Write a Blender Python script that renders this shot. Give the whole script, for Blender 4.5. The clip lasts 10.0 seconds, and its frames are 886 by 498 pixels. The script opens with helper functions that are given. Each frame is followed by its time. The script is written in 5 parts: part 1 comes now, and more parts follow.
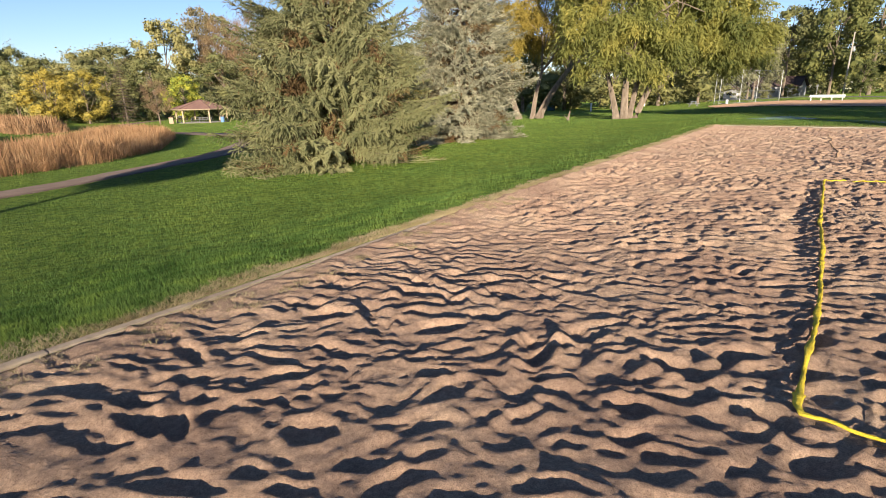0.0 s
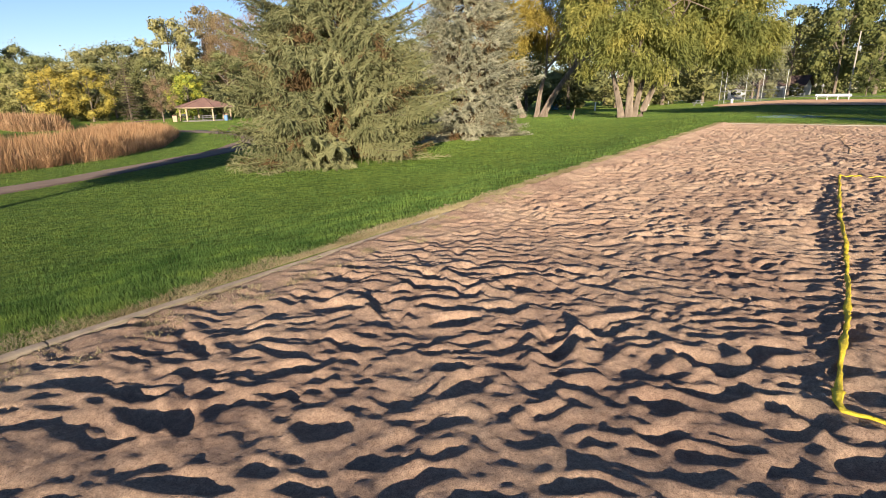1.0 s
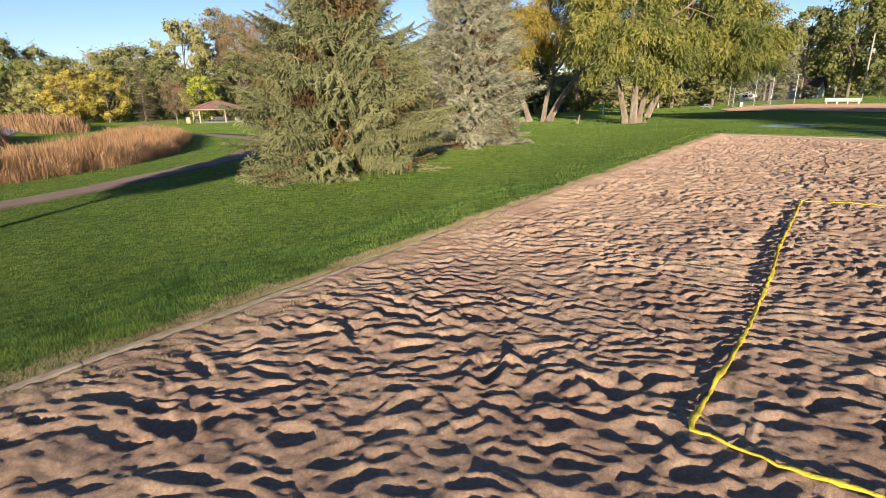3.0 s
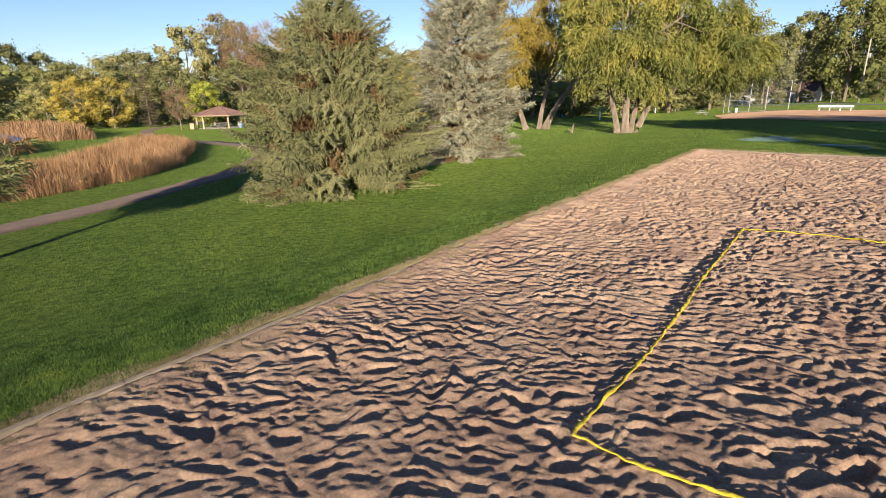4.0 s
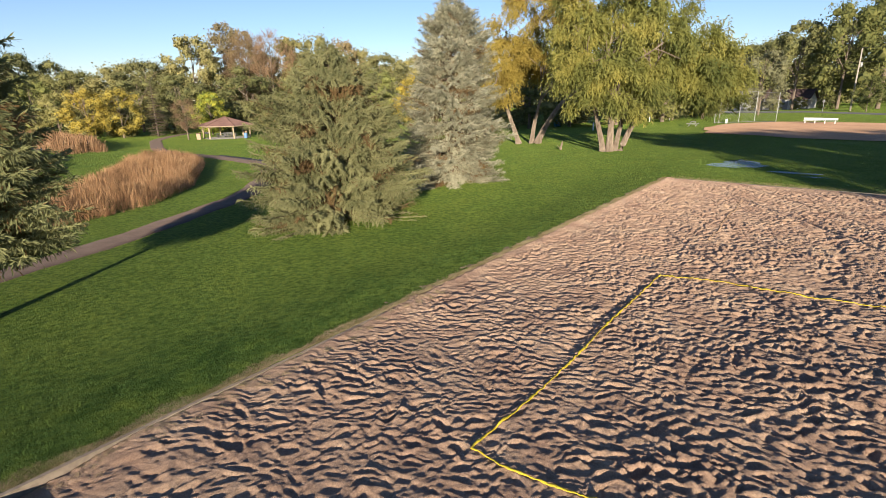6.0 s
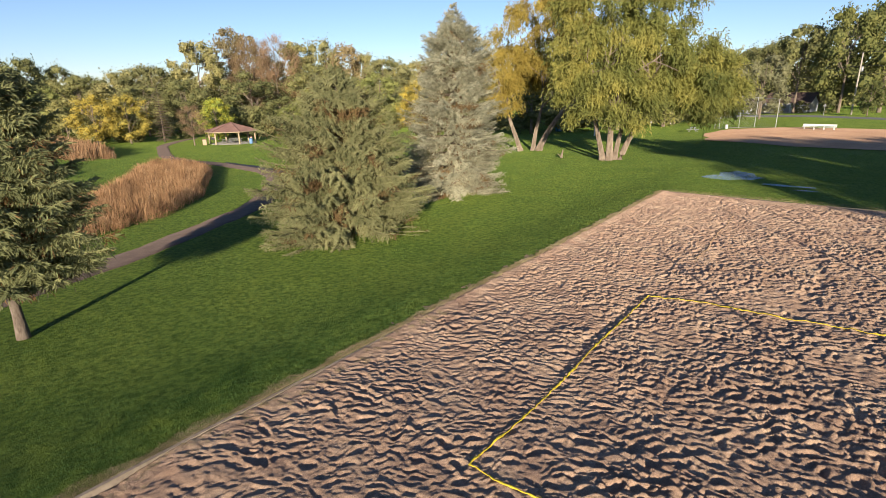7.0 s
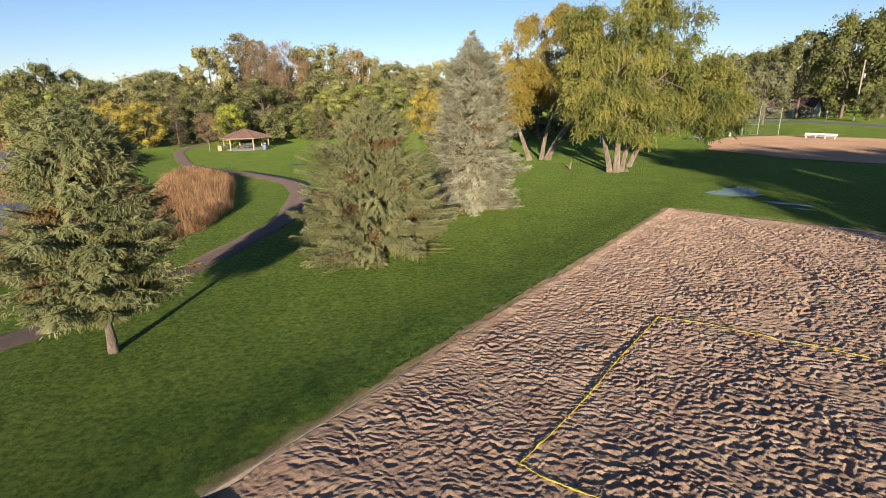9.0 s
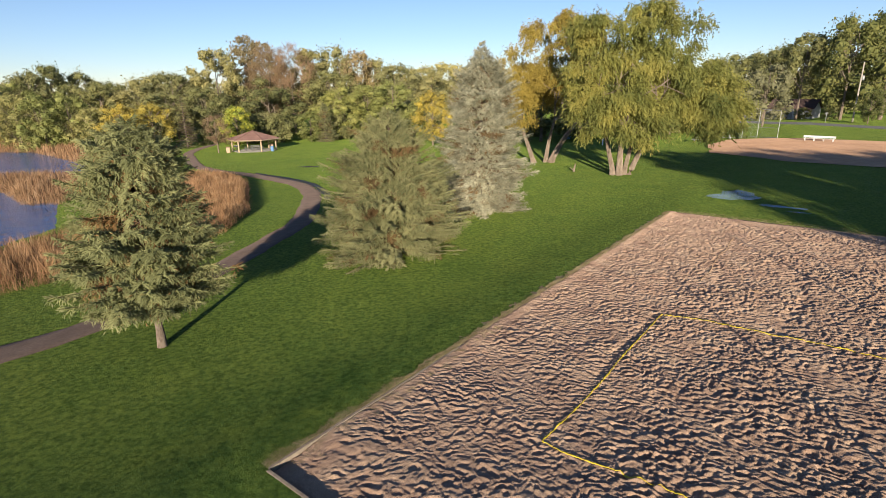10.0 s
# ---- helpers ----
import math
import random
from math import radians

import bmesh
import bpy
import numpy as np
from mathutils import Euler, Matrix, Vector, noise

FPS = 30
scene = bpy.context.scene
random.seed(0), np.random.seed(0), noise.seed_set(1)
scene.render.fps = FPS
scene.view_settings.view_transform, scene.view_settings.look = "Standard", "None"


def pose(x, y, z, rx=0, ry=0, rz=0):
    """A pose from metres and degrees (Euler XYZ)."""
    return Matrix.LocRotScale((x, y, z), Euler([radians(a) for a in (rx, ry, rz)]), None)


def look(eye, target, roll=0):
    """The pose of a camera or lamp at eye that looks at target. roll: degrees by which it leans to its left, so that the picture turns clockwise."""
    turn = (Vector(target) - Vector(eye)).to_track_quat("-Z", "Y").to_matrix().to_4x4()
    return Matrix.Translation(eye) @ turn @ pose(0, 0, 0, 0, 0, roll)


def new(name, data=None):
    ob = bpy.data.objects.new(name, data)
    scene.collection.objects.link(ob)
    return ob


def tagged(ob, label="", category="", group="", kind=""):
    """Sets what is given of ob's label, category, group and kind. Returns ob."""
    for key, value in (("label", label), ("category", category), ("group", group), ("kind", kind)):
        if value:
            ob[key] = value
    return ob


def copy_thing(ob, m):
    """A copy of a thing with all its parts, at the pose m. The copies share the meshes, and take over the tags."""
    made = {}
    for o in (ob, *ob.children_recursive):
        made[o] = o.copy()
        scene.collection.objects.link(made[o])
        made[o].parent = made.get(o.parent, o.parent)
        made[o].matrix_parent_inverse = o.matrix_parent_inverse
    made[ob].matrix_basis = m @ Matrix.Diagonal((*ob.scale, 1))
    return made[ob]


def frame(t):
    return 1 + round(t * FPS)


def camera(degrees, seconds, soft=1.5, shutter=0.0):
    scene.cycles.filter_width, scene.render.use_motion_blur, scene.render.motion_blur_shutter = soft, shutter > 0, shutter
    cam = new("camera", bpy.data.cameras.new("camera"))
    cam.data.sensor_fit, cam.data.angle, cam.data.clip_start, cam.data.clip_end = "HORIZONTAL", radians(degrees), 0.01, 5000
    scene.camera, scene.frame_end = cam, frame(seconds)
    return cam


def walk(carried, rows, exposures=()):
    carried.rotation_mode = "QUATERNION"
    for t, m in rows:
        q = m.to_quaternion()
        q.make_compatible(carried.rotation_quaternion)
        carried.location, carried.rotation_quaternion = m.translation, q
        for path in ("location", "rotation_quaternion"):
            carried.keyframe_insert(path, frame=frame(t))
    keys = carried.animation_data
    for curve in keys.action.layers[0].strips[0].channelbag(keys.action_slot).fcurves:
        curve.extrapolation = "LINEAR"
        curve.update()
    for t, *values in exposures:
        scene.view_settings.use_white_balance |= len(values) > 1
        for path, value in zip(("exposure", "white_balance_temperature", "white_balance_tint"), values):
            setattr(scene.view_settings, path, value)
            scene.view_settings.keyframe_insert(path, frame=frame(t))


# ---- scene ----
cam = camera(81.5, 10.0, 0.75)
PATH = [
    (0, (0.266, -0.866, 1.687), (0.2, 1.049, 1.116), -1.1),
    (0.5, (0.228, -0.808, 1.59), (0.162, 1.107, 1.018), -1.0),
    (1, (0.172, -0.742, 1.578), (0.096, 1.172, 1.005), -1.0),
    (1.5, (0.19, -0.694, 1.584), (0.101, 1.219, 1.008), -0.9),
    (2, (0.266, -0.7, 1.649), (0.167, 1.212, 1.073), -1.0),
    (2.5, (0.426, -0.96, 1.828), (0.318, 0.952, 1.251), -0.9),
    (4, (1.19, -2.462, 2.984), (1.067, -0.549, 2.411), -0.9),
    (4.5, (1.461, -3.079, 3.406), (1.336, -1.167, 2.832), -0.9),
    (5, (1.753, -3.673, 3.893), (1.623, -1.762, 3.32), -0.9),
    (5.5, (2.01, -4.181, 4.387), (1.879, -2.269, 3.813), -0.9),
    (7, (2.253, -5.399, 5.737), (2.108, -3.488, 5.166), -1.0),
    (7.5, (2.112, -5.722, 6.203), (1.963, -3.811, 5.632), -1.0),
    (8, (1.91, -6.124, 6.585), (1.757, -4.214, 6.012), -1.0),
    (8.5, (1.632, -6.652, 6.923), (1.478, -4.742, 6.349), -0.9),
    (9, (1.309, -7.28, 7.248), (1.154, -5.371, 6.673), -0.9),
    (9.5, (0.989, -7.988, 7.535), (0.832, -6.079, 6.961), -0.8),
    (10, (0.683, -8.765, 7.824), (0.526, -6.857, 7.247), -0.9),
]
walk(cam, [(t, look(eye, target, roll)) for t, eye, target, roll in PATH], [(0, 0.94), (2.5, 0.93), (4, 0.88), (7, 0.79), (10, 0.7)])

# ---- light ----
SUN_EL, SUN_AZ = radians(10.5), radians(178.4)   # height of the sun, and its bearing from +y
world = bpy.data.worlds.new("sky")
scene.world = world
world.use_nodes = True
wn = world.node_tree
sky = wn.nodes.new("ShaderNodeTexSky")
sky.sky_type = "NISHITA"
sky.sun_disc = False
sky.sun_elevation, sky.sun_rotation = SUN_EL, SUN_AZ
sky.air_density, sky.dust_density, sky.ozone_density = 0.85, 0.0, 3.2
tint = wn.nodes.new("ShaderNodeMix")
tint.data_type, tint.blend_type = "RGBA", "MULTIPLY"
tint.inputs[0].default_value, tint.inputs[7].default_value = 1.0, (1.13, 0.965, 1.0, 1)
wn.links.new(sky.outputs[0], tint.inputs[6])
wn.links.new(tint.outputs[2], wn.nodes["Background"].inputs[0])
wn.nodes["Background"].inputs[1].default_value = 0.1
sun = new("sun", bpy.data.lights.new("sun", "SUN"))
sun.data.energy, sun.data.angle, sun.data.color = 5.0, radians(0.55), (1.0, 0.87, 0.7)
sun_to = Vector((math.sin(SUN_AZ) * math.cos(SUN_EL), math.cos(SUN_AZ) * math.cos(SUN_EL), math.sin(SUN_EL)))
sun.matrix_world = look((0, -60, 40), Vector((0, -60, 40)) - sun_to)

# ---- materials ----


class Nodes:
    """A small builder of node materials."""

    def __init__(self, name, rough=0.9, spec=0.3):
        self.mat = bpy.data.materials.new(name)
        self.mat.use_nodes = True
        self.t = self.mat.node_tree
        self.b = self.t.nodes["Principled BSDF"]
        self.b.inputs["Roughness"].default_value = rough
        self.b.inputs["Specular IOR Level"].default_value = spec
        self.b.inputs["Diffuse Roughness"].default_value = 1.0 if rough > 0.75 else 0.0
        self.geo = self.t.nodes.new("ShaderNodeTexCoord")

    def link(self, a, b):
        self.t.links.new(a, b)

    def noise(self, scale, detail=4.0, stretch=None, rough=0.55, distort=0.0):
        n = self.t.nodes.new("ShaderNodeTexNoise")
        n.inputs["Scale"].default_value = scale
        n.inputs["Detail"].default_value = detail
        n.inputs["Roughness"].default_value = rough
        n.inputs["Distortion"].default_value = distort
        src = self.geo.outputs["Object"]
        if stretch:
            m = self.t.nodes.new("ShaderNodeMapping")
            m.inputs["Scale"].default_value = stretch
            self.link(src, m.inputs[0])
            src = m.outputs[0]
        self.link(src, n.inputs["Vector"])
        return n.outputs["Fac"]

    def ramp(self, fac, stops):
        r = self.t.nodes.new("ShaderNodeValToRGB")
        while len(r.color_ramp.elements) < len(stops):
            r.color_ramp.elements.new(0.5)
        for e, (p, c) in zip(r.color_ramp.elements, stops):
            e.position, e.color = p, (*c, 1)
        self.link(fac, r.inputs[0])
        return r.outputs[0]

    def mix(self, fac, a, b, mode="MIX"):
        m = self.t.nodes.new("ShaderNodeMix")
        m.data_type, m.blend_type = "RGBA", mode
        for sock, v in ((m.inputs[0], fac), (m.inputs[6], a), (m.inputs[7], b)):
            if isinstance(v, (int, float)):
                sock.default_value = v
            elif isinstance(v, tuple):
                sock.default_value = (*v, 1)
            else:
                self.link(v, sock)
        return m.outputs[2]

    def island(self):
        return self.t.nodes.new("ShaderNodeNewGeometry").outputs["Random Per Island"]

    def object_random(self):
        return self.t.nodes.new("ShaderNodeObjectInfo").outputs["Random"]

    def color(self, c):
        if isinstance(c, tuple):
            self.b.inputs["Base Color"].default_value = (*c, 1)
        else:
            self.link(c, self.b.inputs["Base Color"])

    def bump(self, height, strength, distance):
        n = self.t.nodes.new("ShaderNodeBump")
        n.inputs["Strength"].default_value = strength
        n.inputs["Distance"].default_value = distance
        self.link(height, n.inputs["Height"])
        self.link(n.outputs[0], self.b.inputs["Normal"])


def leaf_material(name, dark, mid, light, rough=0.6, patch=0.7, through_light=0.25):
    """Foliage: every leaf its own tone, in patches over the crown, with some light let through."""
    n = Nodes(name, rough, 0.3)
    a = n.ramp(n.island(), [(0.0, dark), (0.5, mid), (1.0, light)])
    b = n.ramp(n.noise(patch, 3.0), [(0.3, dark), (0.5, mid), (0.7, light)])
    c = n.mix(0.82, a, b)
    c = n.mix(0.75, c, n.ramp(n.object_random(), [(0.0, (0.6, 0.64, 0.6)), (0.5, (1.0, 1.0, 1.0)), (1.0, (1.22, 1.15, 1.02))]), "MULTIPLY")
    n.color(c)
    tr = n.t.nodes.new("ShaderNodeBsdfTranslucent")
    n.link(c, tr.inputs["Color"])
    mx = n.t.nodes.new("ShaderNodeMixShader")
    mx.inputs[0].default_value = through_light
    n.link(n.b.outputs[0], mx.inputs[1])
    n.link(tr.outputs[0], mx.inputs[2])
    n.link(mx.outputs[0], n.t.nodes["Material Output"].inputs["Surface"])
    return n.mat


def simple_material(name, c1, c2, scale=6.0, rough=0.8, bump=0.2, dist=0.01, stretch=None, metal=0.0, spec=0.3):
    n = Nodes(name, rough, spec)
    n.b.inputs["Metallic"].default_value = metal
    f = n.noise(scale, 6.0, stretch)
    g = n.noise(scale * 0.13, 3.0)
    n.color(n.mix(n.ramp(g, [(0.35, (0, 0, 0)), (0.65, (0.5, 0.5, 0.5))]), n.ramp(f, [(0.3, c1), (0.7, c2)]), tuple(x * 0.72 for x in c1)))
    n.bump(f, bump, dist)
    return n.mat


def sand_material():
    n = Nodes("sand", 0.95, 0.15)
    grain = n.noise(150.0, 4.0, None, 0.7)
    patch = n.noise(0.9, 5.0)
    fleck = n.noise(34.0, 6.0, None, 0.65)
    c = n.ramp(patch, [(0.3, (0.39, 0.258, 0.185)), (0.52, (0.49, 0.342, 0.243)), (0.72, (0.58, 0.424, 0.298))])
    c = n.mix(0.8, c, n.ramp(grain, [(0.32, (0.3, 0.27, 0.26)), (0.5, (0.9, 0.9, 0.9)), (0.68, (1.25, 1.22, 1.2))]), "MULTIPLY")
    c = n.mix(0.5, c, n.ramp(fleck, [(0.4, (0.5, 0.45, 0.43)), (0.62, (1.15, 1.13, 1.08))]), "MULTIPLY")
    n.color(c)
    n.bump(n.mix(0.55, grain, fleck), 1.0, 0.035)
    return n.mat


def lawn_material():
    n = Nodes("lawn", 0.95, 0.1)
    fine = n.noise(34.0, 5.0, None, 0.7)
    tuft = n.noise(5.5, 4.0)
    patch = n.noise(0.35, 5.0)
    c = n.ramp(fine, [(0.25, (0.082, 0.128, 0.028)), (0.5, (0.168, 0.242, 0.053)), (0.75, (0.285, 0.38, 0.093))])
    c = n.mix(0.6, c, n.ramp(patch, [(0.3, (0.72, 0.82, 0.65)), (0.7, (1.25, 1.12, 0.95))]), "MULTIPLY")
    c = n.mix(0.8, c, n.ramp(tuft, [(0.36, (0.42, 0.5, 0.4)), (0.62, (1.35, 1.25, 1.05))]), "MULTIPLY")
    n.color(c)
    n.bump(n.mix(0.35, n.mix(0.5, fine, tuft), n.noise(1.9, 3.0)), 1.0, 0.3)
    return n.mat


M_SAND = sand_material()
M_LAWN = lawn_material()


def grass_material():
    n = Nodes("grass_blades", 0.8, 0.2)
    c = n.ramp(n.island(), [(0.0, (0.108, 0.19, 0.042)), (0.5, (0.134, 0.226, 0.052)), (1.0, (0.165, 0.256, 0.064))])
    c = n.mix(0.9, c, n.ramp(n.noise(1.7, 5.0, None, 0.6), [(0.37, (0.42, 0.52, 0.4)), (0.5, (1.0, 1.0, 0.98)), (0.61, (1.55, 1.34, 1.1))]), "MULTIPLY")
    c = n.mix(0.8, c, n.ramp(n.noise(0.3, 5.0), [(0.34, (0.6, 0.72, 0.55)), (0.5, (1.0, 1.0, 1.0)), (0.66, (1.38, 1.2, 1.0))]), "MULTIPLY")
    n.color(c)
    tr = n.t.nodes.new("ShaderNodeBsdfTranslucent")
    n.link(c, tr.inputs["Color"])
    mx = n.t.nodes.new("ShaderNodeMixShader")
    mx.inputs[0].default_value = 0.28
    n.link(n.b.outputs[0], mx.inputs[1])
    n.link(tr.outputs[0], mx.inputs[2])
    n.link(mx.outputs[0], n.t.nodes["Material Output"].inputs["Surface"])
    return n.mat


M_BLADE = grass_material()
M_STRAW = leaf_material("dry_grass", (0.24, 0.19, 0.09), (0.38, 0.3, 0.16), (0.5, 0.41, 0.24), 0.8, 1.5, 0.2)
M_TIMBER = simple_material("weathered_timber", (0.2, 0.155, 0.115), (0.36, 0.295, 0.22), 9.0, 0.85, 0.4, 0.01, (1, 1, 1))
M_ROPE = simple_material("yellow_webbing", (0.6, 0.43, 0.02), (0.84, 0.66, 0.07), 60.0, 0.75, 1.0, 0.012)
M_ROPE_OLD = simple_material("sandy_webbing", (0.3, 0.19, 0.11), (0.42, 0.28, 0.16), 40.0, 0.9, 0.5, 0.006)
M_PATH = simple_material("asphalt_path", (0.095, 0.066, 0.053), (0.152, 0.112, 0.09), 14.0, 0.9, 0.35, 0.02)
M_ROAD = simple_material("road_asphalt", (0.07, 0.07, 0.072), (0.11, 0.11, 0.112), 3.0, 0.85, 0.2, 0.02)
M_DIRT = simple_material("infield_dirt", (0.31, 0.185, 0.11), (0.42, 0.262, 0.162), 1.4, 0.95, 0.9, 0.12)
M_BARK = simple_material("pale_bark", (0.16, 0.12, 0.085), (0.36, 0.29, 0.22), 7.0, 0.9, 0.8, 0.04, (1, 1, 0.25))
M_BARK_SPRUCE = simple_material("spruce_bark", (0.11, 0.08, 0.06), (0.26, 0.21, 0.165), 12.0, 0.9, 0.9, 0.03, (1, 1, 0.4))
M_BARK_DARK = simple_material("dark_bark", (0.07, 0.05, 0.035), (0.15, 0.11, 0.08), 7.0, 0.9, 0.8, 0.04, (1, 1, 0.25))
M_SPRUCE = leaf_material("spruce_needles", (0.1, 0.108, 0.047), (0.205, 0.205, 0.092), (0.34, 0.328, 0.155), 0.8, 0.9, 0.25)
M_SPRUCE_BLUE = leaf_material("blue_spruce_needles", (0.15, 0.146, 0.092), (0.345, 0.33, 0.222), (0.62, 0.585, 0.415), 0.75, 1.3, 0.25)
M_SPRUCE_GREEN = leaf_material("green_spruce_needles", (0.125, 0.14, 0.06), (0.3, 0.305, 0.132), (0.52, 0.5, 0.23), 0.8, 0.9, 0.25)
M_SPRUCE_OLD = leaf_material("browned_needles", (0.11, 0.065, 0.028), (0.2, 0.12, 0.05), (0.27, 0.17, 0.075), 0.8, 0.9, 0.1)
M_WILLOW = leaf_material("willow_leaves", (0.09, 0.12, 0.036), (0.235, 0.245, 0.066), (0.46, 0.41, 0.11), 0.7, 0.32, 0.35)
M_REED = leaf_material("cattail_reeds", (0.16, 0.1, 0.05), (0.36, 0.21, 0.11), (0.56, 0.39, 0.23), 0.8, 0.9, 0.2)


# ---- plan ----
BX, BY = -3.95, 0.3              # near corner of the sand pit
UX, UY = 0.555, 0.832            # along its long side
VX, VY = 0.832, -0.555           # across it
PIT_U, PIT_V = 31.2, 27.0


def uv(x, y):
    return (x - BX) * UX + (y - BY) * UY, (x - BX) * VX + (y - BY) * VY


def xy(u, v):
    return BX + u * UX + v * VX, BY + u * UY + v * VY


SHORE = [(-36, -60), (-35, 5), (-31.5, 21), (-32, 28), (-42, 40), (-52, 52), (-60, 63), (-72, 80), (-88, 97), (-112, 112), (-200, 125)]
WATER = -1.78


def seg_distance(x, y, line):
    """Distance to a polyline, and which side of it (positive: on the left hand)."""
    best = np.full(np.shape(x), 1e9)
    side = np.zeros(np.shape(x))
    for (ax, ay), (bx, by) in zip(line, line[1:]):
        dx, dy = bx - ax, by - ay
        s = np.clip(((x - ax) * dx + (y - ay) * dy) / (dx * dx + dy * dy), 0, 1)
        d = np.hypot(x - ax - s * dx, y - ay - s * dy)
        c = dx * (y - ay) - dy * (x - ax)
        side = np.where(d < best, np.sign(c), side)
        best = np.minimum(best, d)
    return best, side


def ground_z(x, y):
    """Height of the lawn: level by the pit, falling gently towards the pond."""
    x, y = np.asarray(x, float), np.asarray(y, float)
    u, v = uv(x, y)
    s = np.maximum(0.0, -v - 0.3)
    z = -1.95 * (1 - np.exp(-s * 0.066 / 1.95)) - 0.3 * (1 - np.exp(-(s / 2.3) ** 2)) * np.exp(-s / 30) * np.clip((44 - u) / 14, 0, 1)
    z = z + 0.03 * np.sin(x * 0.35 + 1.0) * np.sin(y * 0.27) * np.clip(s / 4, 0, 1)
    near = (np.abs(x) < 250) & (np.abs(y) < 250)
    if np.any(near):
        d, side = seg_distance(x, y, SHORE)
        dip = np.clip(d / 5.0, 0, 1) * (side > 0)
        z = np.where(side > 0, np.minimum(z, WATER + 0.12) - 0.9 * dip, z)
    return z


def gz(x, y):
    return float(ground_z(x, y))


def mesh_from(name, verts, faces, material, smooth=False):
    me = bpy.data.meshes.new(name)
    verts, faces = np.asarray(verts, np.float32), np.asarray(faces, np.int32)
    k = faces.shape[1]
    me.vertices.add(len(verts))
    me.vertices.foreach_set("co", verts.ravel())
    me.loops.add(faces.size)
    me.loops.foreach_set("vertex_index", faces.ravel())
    me.polygons.add(len(faces))
    me.polygons.foreach_set("loop_start", np.arange(0, faces.size, k, dtype=np.int32))
    me.polygons.foreach_set("loop_total", np.full(len(faces), k, np.int32))
    me.polygons.foreach_set("use_smooth", np.full(len(faces), smooth))
    me.update(calc_edges=True)
    me.validate()
    for m in material if isinstance(material, (list, tuple)) else [material]:
        me.materials.append(m)
    return me


def grid_mesh(name, X, Y, Z, material, smooth=True, keep=None):
    r, c = X.shape
    verts = np.stack([X, Y, Z], -1).reshape(-1, 3)
    i = np.arange(r * c).reshape(r, c)
    f = np.stack([i[:-1, :-1], i[1:, :-1], i[1:, 1:], i[:-1, 1:]], -1).reshape(-1, 4)
    if keep is not None:
        f = f[keep.reshape(-1)]
    return mesh_from(name, verts, f, material, smooth)


def part(name, bm, material, parent=None, label="", smooth=False):
    """Links a bmesh as one mesh object under a thing or a part."""
    me = bpy.data.meshes.new(name)
    bm.to_mesh(me)
    bm.free()
    for p in me.polygons:
        p.use_smooth = smooth
    me.materials.append(material)
    ob = new(name, me)
    ob.parent = parent
    if label:
        tagged(ob, label)
    return ob


def part_mesh(name, me, parent=None, label=""):
    ob = new(name, me)
    ob.parent = parent
    if label:
        tagged(ob, label)
    return ob


def box(bm, x0, y0, z0, x1, y1, z1, bevel=0.0):
    r = bmesh.ops.create_cube(bm, size=1.0)
    vs = r["verts"]
    for v in vs:
        v.co = Vector(((x0 + x1) / 2 + v.co.x * (x1 - x0), (y0 + y1) / 2 + v.co.y * (y1 - y0), (z0 + z1) / 2 + v.co.z * (z1 - z0)))
    if bevel:
        es = list({e for v in vs for e in v.link_edges})
        bmesh.ops.bevel(bm, geom=es, offset=bevel, segments=2, affect="EDGES", profile=0.5)
    return bm


def tube(bm, pts, radii, sides=8, flat=1.0):
    """A tapered tube along points; flat squashes it in height."""
    pts = [Vector(p) for p in pts]
    rings = []
    ref = Vector((0, 0, 1))
    for i, p in enumerate(pts):
        d = (pts[min(i + 1, len(pts) - 1)] - pts[max(i - 1, 0)]).normalized()
        a = d.cross(ref if abs(d.dot(ref)) < 0.95 else Vector((1, 0, 0))).normalized()
        b = a.cross(d).normalized()
        r = radii[i] if hasattr(radii, "__len__") else radii
        rings.append([bm.verts.new(p + a * (r * math.cos(k * math.tau / sides)) + b * (r * flat * math.sin(k * math.tau / sides))) for k in range(sides)])
    for ra, rb in zip(rings, rings[1:]):
        for k in range(sides):
            bm.faces.new((ra[k], ra[(k + 1) % sides], rb[(k + 1) % sides], rb[k]))
    for ring in (rings[0][::-1], rings[-1]):
        bm.faces.new(ring)
    return bm


rng = np.random.default_rng(7)


# ---- smooth noise for the sand ----


def lattice(x, y, seed):
    """Gradient noise, about -0.7 to 0.7, one lump a unit."""
    r = np.random.default_rng(seed)
    ang = r.random((256, 256)) * math.tau
    gx, gy = np.cos(ang), np.sin(ang)
    xi, yi = np.floor(x).astype(int), np.floor(y).astype(int)
    fx, fy = x - xi, y - yi
    sx, sy = fx ** 3 * (fx * (fx * 6 - 15) + 10), fy ** 3 * (fy * (fy * 6 - 15) + 10)

    def corner(ox, oy):
        a, b = (xi + ox) % 256, (yi + oy) % 256
        return gx[a, b] * (fx - ox) + gy[a, b] * (fy - oy)

    top = corner(0, 0) * (1 - sx) + corner(1, 0) * sx
    bot = corner(0, 1) * (1 - sx) + corner(1, 1) * sx
    return top * (1 - sy) + bot * sy


